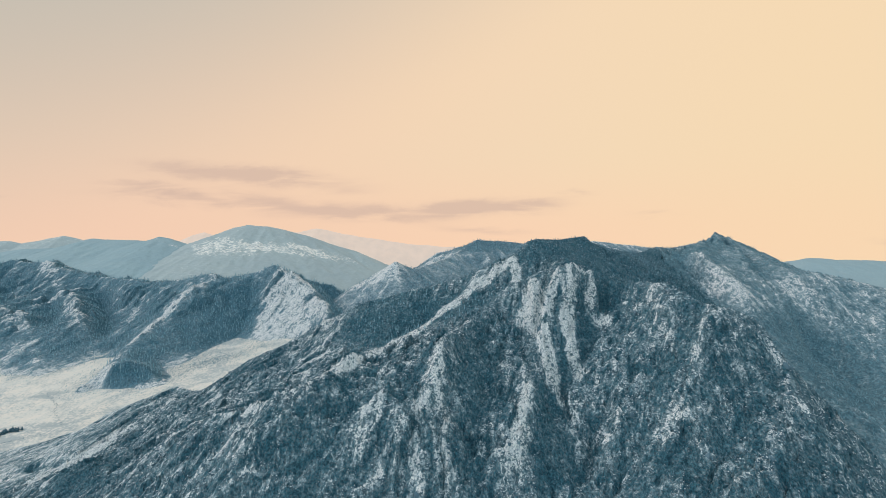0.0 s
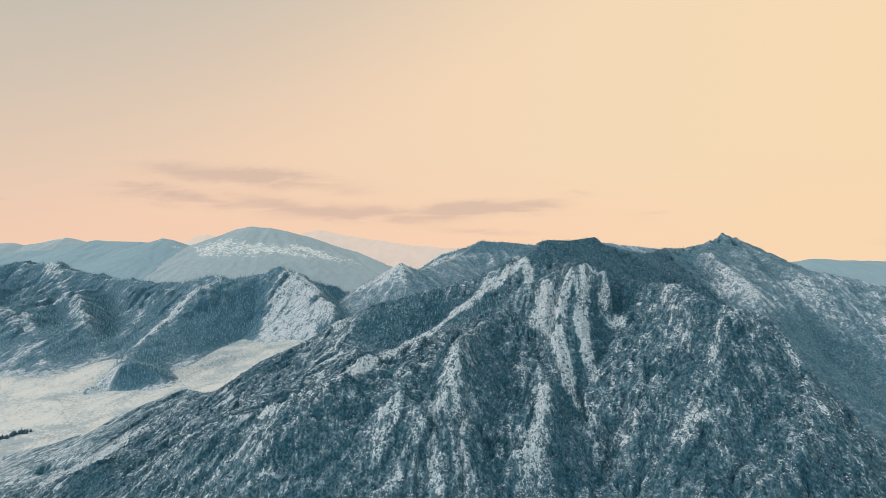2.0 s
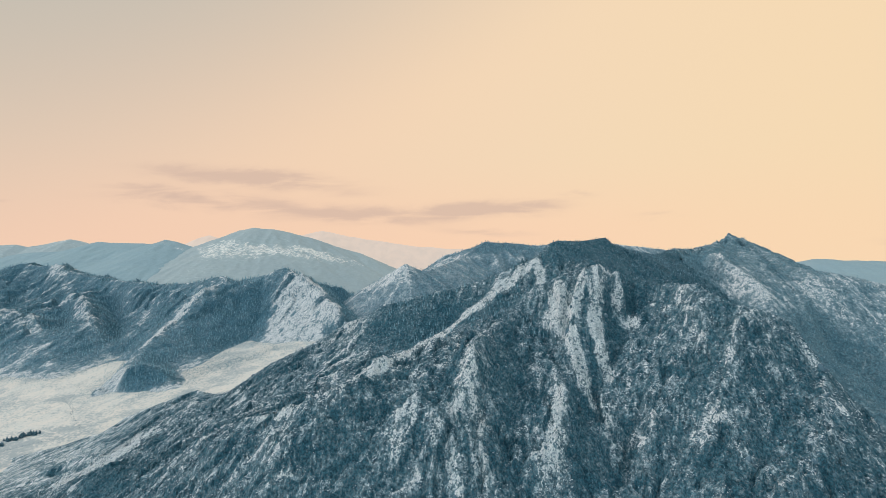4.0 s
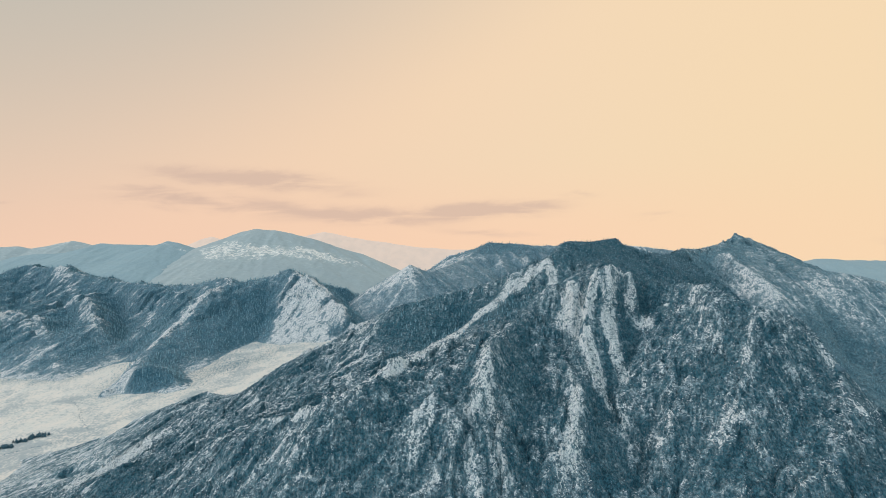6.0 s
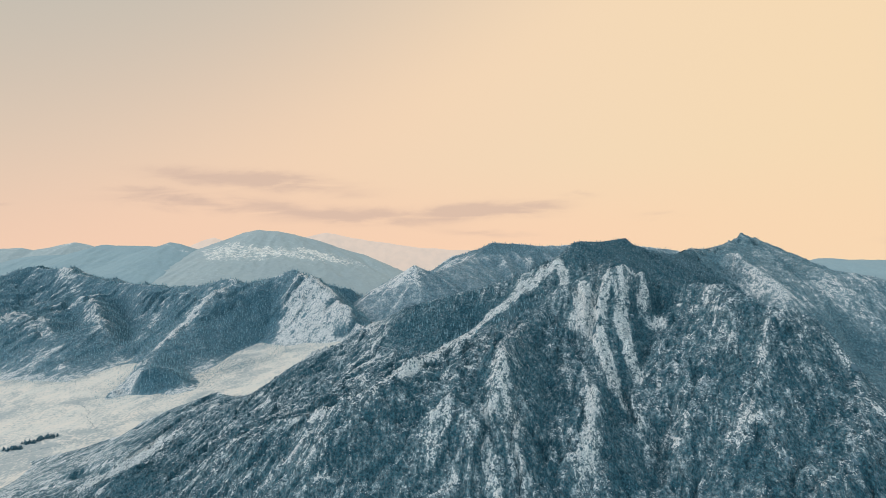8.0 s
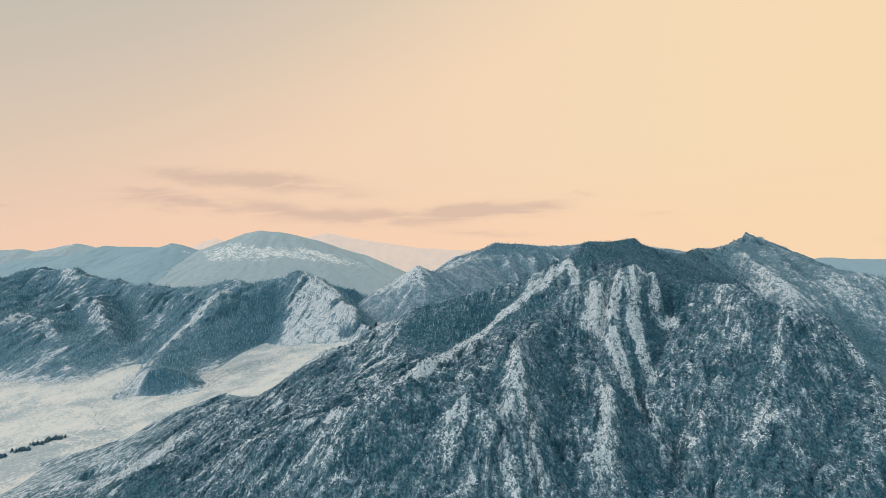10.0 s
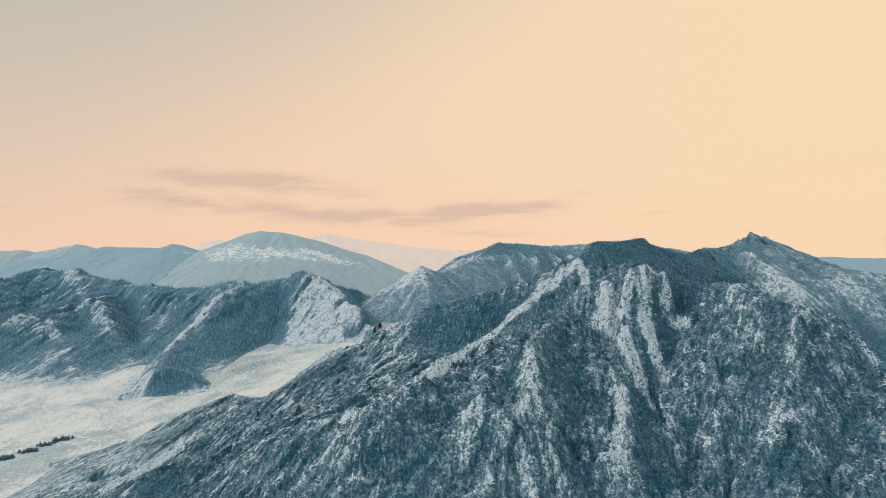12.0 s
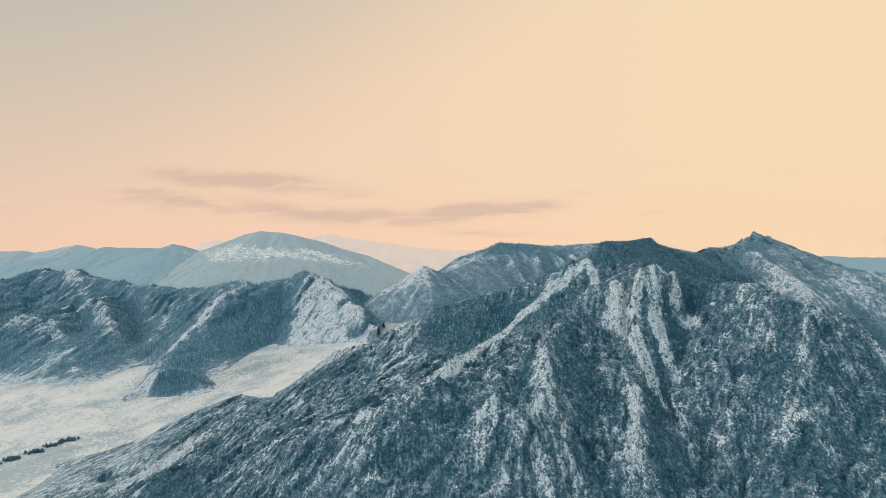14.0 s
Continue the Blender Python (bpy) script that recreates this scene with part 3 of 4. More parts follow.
def facets(X, Y, long, short, turn, seed):
    """Broken rock: the plan falls into cells of the given length and width, drawn out along one bearing, each tilted its own way.
    Returns the height of the tilted plates, for plates one metre wide, and a number for each plate."""
    a = radians(turn)
    wob = short * 0.5
    x, y = X + wob * fractal(X, Y, short * 1.5, 2, seed + 1), Y + wob * fractal(X, Y, short * 1.5, 2, seed + 2)
    u, v = ((x * math.cos(a) + y * math.sin(a)) / long).astype(np.float32), ((-x * math.sin(a) + y * math.cos(a)) / short).astype(np.float32)
    iu, iv = np.floor(u).astype(np.int64), np.floor(v).astype(np.int64)
    best = np.full(X.shape, 9.0, np.float32)
    plate, own = np.zeros_like(best), np.zeros_like(best)
    for du in (-1, 0, 1):
        for dv in (-1, 0, 1):
            r = hash01(iu + du, iv + dv, seed)
            s = (r * 71.3) % 1.0
            pu, pv = u - iu - du - 0.15 - 0.7 * r, v - iv - dv - 0.15 - 0.7 * s
            d = pu * pu + pv * pv
            closer = d < best
            best = np.where(closer, d, best)
            t = (r * 193.7) % 1.0
            plate = np.where(closer, pu * (2 * s - 1) + pv * (2 * t - 1) + 0.5 * (r - 0.5), plate)
            own = np.where(closer, t, own)
    return plate, own


class Massif:
    """A mountain's height field on a grid, from which its mesh, its snow and its woods are made."""

    def __init__(self, box, step, crests, blend, warp, crag, crag_size, rough, seed, floor_gap=8.0, calm=(), lines=None, flow=1.0, strata=(), crease=0.8, rock=(), flank=None):
        x0, x1, y0, y1 = box
        self.x0, self.y0, self.step, self.seed = x0, y0, step, seed
        self.X, self.Y = np.meshgrid(np.arange(x0, x1, step, dtype=np.float32), np.arange(y0, y1, step, dtype=np.float32))
        X, Y = self.X, self.Y
        wx = X + warp * fractal(X, Y, crag_size * 2.2, 3, seed + 3)
        wy = Y + warp * fractal(X, Y, crag_size * 2.2, 3, seed + 9)
        h, near = crest_field(wx, wy, crests, blend)
        self.floor = valley_height(X, Y)
        if lines:
            top = crests[0][0]
            line = np.interp(X[0], [p[0] for p in top], [p[1] for p in top])
            h, self.near = draped(X, Y, step, lines, np.where(Y > line[None] + 30 + crag_size * 0.3, h, np.nan), flank)
            i, j = np.clip((wy - y0) / step, 0, X.shape[0] - 1).astype(np.int32), np.clip((wx - x0) / step, 0, X.shape[1] - 1).astype(np.int32)
            h = smear(h[i, j], 1)
            near = self.near["crest"]
        else:
            h = h - 6.0 * np.clip((crag_size - (h - self.floor)) / crag_size, 0, 2)
        hold = np.clip(near / (crag_size * 0.5), 0.25, 1) * np.clip((h - self.floor) / crag_size, 0.05, 1)
        for cx, cy, rx, ry in calm:
            hold = hold * (1 - 0.75 * np.exp(-(((X - cx) / rx) ** 2 + ((Y - cy) / ry) ** 2) ** 2))
        ribs = flow_noise(X, Y, h, step, crag_size * 0.55, crag_size * 1.2, seed + 20, max(1, int(crag_size * 0.15 / step)))
        h = h + flow * 0.6 * crag * hold * (0.9 - 1.8 * np.abs(ribs)) + crease * crag * hold * fractal(wx, wy, crag_size, 4, seed + 26, True, 0.55)
        # beds of rock that stand out as slanting edges
        self.beds = np.zeros_like(X)
        for cx, cy, rx, ry, turn, long, thick, high in strata:
            a = radians(turn)
            u, v = X * math.cos(a) + Y * math.sin(a), -X * math.sin(a) + Y * math.cos(a)
            bed = fractal(u / long * thick, v + 2.0 * fractal(X, Y, 40, 2, seed + 81), thick, 3, seed + 80, True, 0.55)
            share = np.clip(1.4 - np.hypot((X - cx) / rx, (Y - cy) / ry), 0, 1)
            self.beds += share * bed
            h = h + high * hold * share * bed
        self.rills = flow_noise(X, Y, h, step, crag_size * 0.14, crag_size * 0.6, seed + 30, max(1, int(crag_size * 0.1 / step)))
        h = h + flow * 0.22 * crag * hold * self.rills
        broken = fractal(wx + 2.0 * ribs, wy * 0.6, crag_size * 0.42, 4, seed + 50, True, 0.6)
        h = h + 2.5 * rough * hold * broken + rough * np.minimum(1, 2 * hold) * fractal(X, Y, crag_size * 0.16, 3, seed + 40)
        # plates of broken rock: (reach of the bearing: x from, x to), bearing, and sizes with their relief
        self.plates = np.zeros_like(X)
        for k, (low_x, high_x, turn, sizes) in enumerate(rock):
            shift = X + 30 * fractal(X, Y, 60, 3, seed + 90)
            share = (shift >= low_x) & (shift < high_x)
            for n, (long, short, high, pale) in enumerate(sizes):
                plate, own = facets(X, Y, long, short, turn, seed + 7 * k + n)
                h = h + np.where(share, high * hold * plate, 0)
                self.plates += np.where(share, pale * (2 * own - 1), 0)
        self.Z = h.astype(np.float32)
        self.keep = self.Z > self.floor - floor_gap
        self.hatch = flow_noise(X, Y, self.Z, step, max(2.0, 1.8 * step), max(14.0, 12 * step), seed + 33, 2) if rock else 0.0
        self.ribs = ribs
        steep = np.hypot(*np.gradient(self.Z, step))
        gx = np.gradient(self.Z, step)[1]
        self.aspect = np.clip(0.5 * smear(gx, 1) + 0.9 * smear(gx, 7) - 1.1 * smear(gx, 45), -1, 1)
        self.ledge = np.clip(smear(steep, max(2, int(crag_size * 0.3 / step))) - steep, -0.8, 0.8)
        n = max(1, int(crag_size * 0.25 / step))
        self.bulge = (self.Z - smear(self.Z, n)) / (crag_size * 0.06)
        self.bulge_wide = (self.Z - smear(self.Z, n * 4)) / (crag_size * 0.25)

    def snow(self, base, bulge, wide, noise_size, noise_amount, patches=(), ledge=0.3, bands=(), run=0.6, most=0.78, rib=0.0, gully=0.0, bed=0.0, wide_by=7.0, low=0.0, low_by=12.0, hatch=0.16, aspect=0.13):
        X, Y = self.X, self.Y
        c = base + bulge * np.clip(self.bulge, -1, 1) + wide * np.clip(self.bulge_wide, -1, 1) + ledge * self.ledge
        c = c + noise_amount * (0.8 * fractal(X, Y, noise_size, 4, self.seed + 60) + run * self.rills)
        wob = fractal(X, Y, noise_size * 0.35, 4, self.seed + 70)
        c = c + bed * self.beds + self.plates + hatch * self.hatch + aspect * self.aspect + low * np.exp(-np.maximum(self.Z - self.floor, 0) / low_by)
        if rib or gully:
            c = c + rib * np.clip(1.4 - self.near["rib"] / wide_by - 0.9 * wob, 0, 1) + gully * np.clip(1.4 - self.near["gully"] / (1.3 * wide_by) - 0.9 * wob, 0, 1)
        for px, py, length, width, turn, amount in patches:
            a = radians(turn)
            u = ((X - px) * math.cos(a) + (Y - py) * math.sin(a)) / length
            v = (-(X - px) * math.sin(a) + (Y - py) * math.cos(a)) / width
            c = c + amount * np.clip(1.5 - (u * u + v * v) - 0.9 * wob, 0, 1) * (0.9 + run * self.rills)
        for amount, lines in bands:
            for x0, y0, x1, y1, width in lines:
                ex, ey = x1 - x0, y1 - y0
                u = np.clip(((X - x0) * ex + (Y - y0) * ey) / (ex * ex + ey * ey), -0.15, 1.15)
                d = np.hypot(X - x0 - u * ex, Y - y0 - u * ey) / width
                c = c + amount * np.clip(1.7 - d - 0.8 * wob, 0, 1) * (0.9 + 2 * run * self.rills)
        self.cover = np.clip(c, 0.08, most).astype(np.float32)

    def mesh(self, name, mat, label, category="mountain"):
        ob = sheet(name, self.X, self.Y, self.Z, self.cover, mat, self.keep)
        return tagged(ob, label, category)

    def stand(self, count, fullest, rng, box=None, above=6.0):
        """Rooting places for trees, where little snow lies."""
        rows, cols = self.X.shape
        r, c = rng.random(count * 8) * (rows - 1.01), rng.random(count * 8) * (cols - 1.01)
        i, j = r.astype(int), c.astype(int)
        fr, fc = (r - i).astype(np.float32), (c - j).astype(np.float32)
        Z = self.Z
        z = (Z[i, j] * (1 - fc) + Z[i, j + 1] * fc) * (1 - fr) + (Z[i + 1, j] * (1 - fc) + Z[i + 1, j + 1] * fc) * fr
        x, y = self.x0 + c * self.step, self.y0 + r * self.step
        ok = (z > self.floor[i, j] + above) & (rng.random(len(x)) > self.cover[i, j] * fullest)
        if box:
            ok &= (x > box[0]) & (x < box[1]) & (y > box[2]) & (y < box[3])
        return np.stack([x, y, z], -1)[ok][:count]

    def height(self, x, y):
        j, i = (x - self.x0) / self.step, (y - self.y0) / self.step
        return float(self.Z[int(round(i)), int(round(j))])


main = Massif((-700, 420, 190, 1000), 1.2, MAIN_BACK, 3.0, 4.0, 6.0, 30, 0.5, 100, calm=[(-530, 640, 150, 110), (-40, 512, 85, 40), (150, 590, 60, 40), (270, 690, 90, 60)],
              lines=MAIN, flow=0.4, strata=[(-220, 430, 190, 170, 22, 60, 9, 4.2), (-560, 620, 130, 110, 14, 110, 9, 0.8)], crease=0.3,
              rock=[(-900, -40, 24, ((50, 16, 6.0, 0.05), (18, 6, 3.4, 0.10), (7, 2.6, 1.4, 0.12))), (-40, 110, 82, ((44, 15, 6.0, 0.05), (15, 6, 3.2, 0.10), (6, 2.8, 1.4, 0.12))),
                    (110, 900, 48, ((38, 16, 5.0, 0.03), (14, 6, 3.2, 0.12), (6, 2.8, 1.5, 0.16)))])
# lines on the plan where snow lies bright on ribs and in chutes, and where woods keep the gullies dark
STRIPS = [(66, 554, 0, 518, 6), (0, 518, -32, 488, 5), (-50, 464, -76, 405, 5), (129, 494, 117, 462, 5), (116, 462, 118, 436, 5), (112, 494, 100, 475, 3), (144, 498, 152, 478, 7), (91, 497, 89, 478, 7), (93, 450, 93, 432, 5), (94, 424, 94, 410, 5), (80, 545, 78, 525, 4)]
RIBS = [(-2, 392, 0, 355, 4), (-8, 390, -17, 360, 4), (70, 412, 66, 380, 4), (56, 356, 51, 338, 8), (-20, 338, -14, 320, 3), (-80, 400, -60, 440, 6), (107, 402, 104, 376, 6), (-150, 352, -135, 338, 6), (-140, 366, -110, 366, 6), (-128, 572, -112, 505, 12),
        (-44, 366, -60, 352, 6), ]
DARK = [(-85, 535, 20, 525, 18), (-80, 505, -20, 508, 16), (110, 570, 170, 595, 14), (150, 520, 190, 560, 14), (171, 508, 118, 436, 9), (33, 460, 30, 400, 11), (-18, 400, -28, 362, 6), (222, 428, 170, 380, 5), (245, 370, 200, 337, 6),
        (300, 620, 300, 480, 20), (84, 396, 76, 350, 6), (120, 350, 150, 330, 12), (190, 310, 230, 300, 20)]
main.snow(0.325, 0.06, 0.05, 40, 0.09, [
    (-402, 543, 42, 22, 30, 0.7), (-250, 425, 170, 70, -22, -0.1), (-470, 600, 70, 60, 35, 0.08), (-345, 458, 60, 22, -35, -0.25), (-240, 780, 120, 50, 40, 0.2), (-560, 640, 140, 90, 40, 0.1), (-300, 440, 60, 20, 10, -0.15),
    (-42, 520, 80, 28, -4, -0.2), (150, 590, 90, 28, 35, -0.3), (270, 690, 110, 60, 40, -0.36), (235, 570, 130, 55, 40, -0.45), (300, 500, 60, 50, 0, -0.4), (345, 600, 80, 150, 0, -0.3), (170, 318, 95, 32, 15, -0.14),
    (205, 425, 60, 45, 60, -0.05), (-240, 545, 70, 25, 0, -0.08),
], 0.22, [(0.75, STRIPS), (0.18, RIBS), (-0.11, DARK)], 0.12, 0.70, 0.05, -0.05, 0.09, 7.0, 0.12, 18.0, 0.2)
rear = Massif((330, 1250, 290, 1420), 2.4, REAR_BACK, 6.0, 6.0, 3.5, 45, 0.6, 200, lines=REAR, flank=(22, 0.5), flow=0.6, crease=0.5, rock=[(0, 2000, 60, ((50, 22, 5.0, 0.06), (20, 9, 2.5, 0.08), (9, 5, 1.0, 0.09)))])
rear.snow(0.26, 0.06, 0.05, 60, 0.12, [(330, 780, 150, 50, 50, -0.35), (400, 735, 45, 40, 0, 0.28), (420, 690, 45, 40, 0, 0.26), (620, 740, 160, 70, 0, 0.18), (500, 760, 40, 50, 0, 0.14), (600, 1080, 160, 70, 40, -0.25), (480, 600, 120, 60, 60, -0.3)],
          0.2, (), 0.1, 0.6, 0.08, -0.12, 0.0, 16.0)
left = Massif((-2800, -240, 860, 2300), 4.0, LEFT_BACK, 8.0, 12.0, 13.0, 90, 1.2, 300, lines=LEFT, flow=0.8, crease=0.4,
              rock=[(-3000, -1000, 74, ((160, 60, 26.0, 0.05), (60, 22, 10.0, 0.07), (24, 11, 2.5, 0.08))), (-1000, 0, 84, ((120, 50, 17.0, 0.05), (50, 22, 7.0, 0.07), (22, 11, 2.5, 0.08)))])
left.snow(0.25, 0.08, 0.08, 110, 0.16, [(-390, 1290, 95, 130, 20, 0.4), (-440, 1420, 60, 80, 0, 0.3), (-610, 965, 50, 30, 0, -0.4), (-690, 985, 50, 22, 100, 0.3), (-640, 1000, 20, 12, 0, 0.4), (-1120, 1230, 90, 60, 30, 0.15), (-560, 1250, 70, 160, 5, -0.15)],
          0.25, [(0.26, [(-690, 1450, -712, 1385, 22), (-716, 1385, -732, 1260, 17), (-732, 1260, -734, 1120, 12)]), (0.16, [(-1560, 1940, -1400, 1800, 14), (-1170, 1560, -1020, 1390, 26), (-1400, 1530, -1180, 1400, 30), (-975, 1600, -920, 1400, 10), (-1640, 1900, -1560, 1800, 14)])], 0.2, 0.66, 0.06, -0.06, 0.0, 18.0, 0.35, 9.0)
middle = Massif((-420, 1300, 1300, 2600), 6.5, MIDDLE, 8.0, 14.0, 12.0, 130, 2.0, 400)
middle.snow(0.41, 0.10, 0.12, 200, 0.2, [(250, 2080, 200, 80, 10, -0.3)])

main.mesh("mountain", near_slope, "steep rocky mountain with snow ribs, gullies and dark woods")
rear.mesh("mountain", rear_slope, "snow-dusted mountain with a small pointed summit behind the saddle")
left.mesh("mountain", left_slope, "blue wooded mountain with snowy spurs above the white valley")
middle.mesh("mountain", middle_slope, "frosted ridge with a flat top, beyond the valley, paled by painted haze")


# ---- far ranges, the last of the distance ----
def far_range(crests, box, step, blend, crag, size, seed, base, mat, label, patches=()):
    m = Massif(box, step, crests, blend, 30.0, crag, size, 3.0, seed, 30.0)
    m.snow(base, 0.05, 0.08, size * 0.6, 0.10, patches, 0.0, (), 0.0)
    ob = m.mesh("backdrop", mat, label, "far mountains")
    return tagged(ob, kind="structure")


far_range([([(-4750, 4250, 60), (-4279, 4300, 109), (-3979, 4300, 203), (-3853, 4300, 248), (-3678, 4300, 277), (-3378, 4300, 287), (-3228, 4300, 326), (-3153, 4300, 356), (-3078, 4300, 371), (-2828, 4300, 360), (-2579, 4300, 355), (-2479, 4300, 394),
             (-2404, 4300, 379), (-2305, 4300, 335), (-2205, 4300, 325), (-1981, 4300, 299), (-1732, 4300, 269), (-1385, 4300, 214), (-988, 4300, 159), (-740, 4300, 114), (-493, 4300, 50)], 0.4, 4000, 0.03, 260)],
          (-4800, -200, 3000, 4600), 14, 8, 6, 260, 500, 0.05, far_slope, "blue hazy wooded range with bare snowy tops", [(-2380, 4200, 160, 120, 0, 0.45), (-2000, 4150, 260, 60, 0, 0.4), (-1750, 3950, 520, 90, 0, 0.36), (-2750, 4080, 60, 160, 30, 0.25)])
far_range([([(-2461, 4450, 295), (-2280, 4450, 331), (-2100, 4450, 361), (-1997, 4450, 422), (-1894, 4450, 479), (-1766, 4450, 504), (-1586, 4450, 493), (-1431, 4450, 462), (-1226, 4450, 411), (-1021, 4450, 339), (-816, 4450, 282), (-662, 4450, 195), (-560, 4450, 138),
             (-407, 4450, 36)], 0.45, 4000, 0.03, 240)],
          (-3200, 200, 3300, 4860), 14, 8, 7, 240, 520, 0.22, hazed_snow_slope, "broad snowy mountain with a rounded top", [(-1720, 3950, 320, 170, 0, 0.4), (-1250, 4070, 350, 120, 0, 0.42), (-950, 4170, 300, 90, 0, 0.36), (-1950, 4110, 200, 130, 0, 0.36)])
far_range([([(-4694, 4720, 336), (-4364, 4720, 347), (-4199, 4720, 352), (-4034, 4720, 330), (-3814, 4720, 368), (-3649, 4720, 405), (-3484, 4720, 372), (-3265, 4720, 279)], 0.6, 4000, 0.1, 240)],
          (-4900, -3000, 3700, 4880), 16, 8, 10, 300, 540, 0.4, hazed_snow_slope, "pale snowy hills at the end of sight")
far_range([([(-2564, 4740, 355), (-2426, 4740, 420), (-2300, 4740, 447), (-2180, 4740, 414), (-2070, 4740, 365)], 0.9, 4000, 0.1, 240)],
          (-2900, -1900, 3900, 4880), 16, 8, 10, 300, 545, 0.5, faint_slope, "faint hill, its haze a painted glow")
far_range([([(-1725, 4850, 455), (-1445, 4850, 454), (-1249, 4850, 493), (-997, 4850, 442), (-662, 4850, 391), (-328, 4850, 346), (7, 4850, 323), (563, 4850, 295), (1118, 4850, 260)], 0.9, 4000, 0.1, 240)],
          (-2000, 1800, 3500, 4890), 16, 8, 10, 300, 560, 0.5, faint_slope, "faint peach-coloured hills, their haze a painted glow")
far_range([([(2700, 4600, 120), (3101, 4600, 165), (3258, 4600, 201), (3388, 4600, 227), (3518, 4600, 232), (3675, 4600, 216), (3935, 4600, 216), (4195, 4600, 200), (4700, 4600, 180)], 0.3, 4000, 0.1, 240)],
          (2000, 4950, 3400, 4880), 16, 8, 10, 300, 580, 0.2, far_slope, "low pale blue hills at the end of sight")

# ---- ground: one sheet from the valley to the horizon ----
def spread(low, fine_low, fine_high, high, fine, coarse):
    return np.concatenate([np.arange(low, fine_low, coarse), np.arange(fine_low, fine_high, fine), np.arange(fine_high, high + coarse, coarse)]).astype(np.float32)


GX, GY = np.meshgrid(spread(-6000, -1600, -150, 6000, 7.0, 110.0), spread(-3000, 380, 1500, 4890, 7.0, 90.0))
GZ = valley_height(GX, GY)
ground_cover = 0.60 + 0.30 * fractal(GX, GY, 170, 4, 801) - 0.20 * np.clip((830 - GY) / 170, 0, 1)
ground = tagged(sheet("ground", GX, GY, GZ, ground_cover, valley_snow), "white snow-covered valley floor with bare grassy streaks", "ground", kind="structure")


# ---- woods ----
def tree_shape(sides, tiers, seed, trunk=True):
    """One small conifer, one metre high: tapered trunk and drooping, uneven tiers. Returns points and triangles."""
    rng = np.random.default_rng(seed)
    points, faces = [], []
    if trunk:
        for k in range(3):
            a = 2.1 * k
            points.append((0.035 * math.cos(a), 0.035 * math.sin(a), -0.12))
        points.append((0, 0, 0.5))
        faces += [(0, 1, 3), (1, 2, 3), (2, 0, 3)]
    for k in range(tiers):
        f = k / tiers
        base, top, wide = 0.13 + 0.75 * f, min(1.0, 0.13 + 0.75 * f + 0.3 + 0.35 / tiers), 0.26 * (1 - 0.72 * f)
        first = len(points)
        for n in range(sides):
            a = 2 * math.pi * (n + 0.5 * (k % 2)) / sides + rng.uniform(-0.25, 0.25)
            r = wide * rng.uniform(0.65, 1.15)
            points.append((r * math.cos(a), r * math.sin(a), base + rng.uniform(-0.05, 0.05)))
        points.append((rng.uniform(-0.01, 0.01), rng.uniform(-0.01, 0.01), top if k < tiers - 1 else 1.0))
        faces += [(first + n, first + (n + 1) % sides, first + sides) for n in range(sides)]
    return np.array(points, np.float32), np.array(faces, np.int32)


def wood(name, places, low, high, shape, mat, label, rng, squash=1.0):
    """Many conifers as one object."""
    points, faces = shape
    n = len(places)
    size = (low + (high - low) * rng.random(n) ** 1.6).astype(np.float32)
    a = rng.random(n).astype(np.float32) * 6.283
    girth = size * squash * rng.uniform(0.8, 1.25, n).astype(np.float32)
    c, s = np.cos(a)[:, None], np.sin(a)[:, None]
    px, py, pz = points[:, 0][None], points[:, 1][None], points[:, 2][None]
    x = (px * c - py * s) * girth[:, None] + places[:, 0:1]
    y = (px * s + py * c) * girth[:, None] + places[:, 1:2]
    z = pz * size[:, None] + places[:, 2:3]
    verts = np.stack([x, y, z], -1).reshape(-1, 3).astype(np.float32)
    tris = (faces[None] + (np.arange(n) * len(points))[:, None, None]).reshape(-1, 3).astype(np.int32)
    mesh = bpy.data.meshes.new(name)
    mesh.vertices.add(len(verts)), mesh.loops.add(tris.size), mesh.polygons.add(len(tris))
    mesh.vertices.foreach_set("co", verts.ravel())
    mesh.loops.foreach_set("vertex_index", tris.ravel())
    mesh.polygons.foreach_set("loop_start", np.arange(0, tris.size, 3, dtype=np.int32))
    mesh.polygons.foreach_set("loop_total", np.full(len(tris), 3, np.int32))
    mesh.update(calc_edges=True)
    mesh.materials.append(mat)
    return tagged(new(name, mesh), label, "forest", kind="stuff")


rng = np.random.default_rng(5)
spots = np.concatenate([main.stand(15000, 2.6, rng, (-420, 420, 230, 760), 16.0), main.stand(2000, 2.4, rng, (60, 340, 560, 770))])
wood("forest", spots, 1.0, 2.8, tree_shape(4, 3, 1), dark_needles, "dark conifers on the rocky snowy mountain", rng, 0.85)
spots = main.stand(6500, 2.6, rng, (-98, 70, 462, 566))
wood("forest", spots, 3.0, 6.2, tree_shape(4, 3, 9), hazed_frosted_needles, "dense blue-grey frosted conifers in the bowl, paled by painted haze", rng, 0.6)
wood("forest", main.stand(7000, 2.4, rng, (60, 400, 545, 800)), 1.3, 3.0, tree_shape(4, 3, 15), hazed_frosted_needles, "small frosted conifers over the summit and the saddle, paled by painted haze", rng, 0.7)
wood("forest", rear.stand(12000, 1.6, rng), 2.4, 4.6, tree_shape(4, 2, 2), hazed_frosted_needles, "dark conifers on the mountain behind the saddle", rng, 0.6)
wood("forest", left.stand(38000, 1.8, rng), 5.5, 12.0, tree_shape(4, 2, 3, False), hazed_frosted_needles, "blue conifer woods on the mountain over the valley", rng, 0.5)
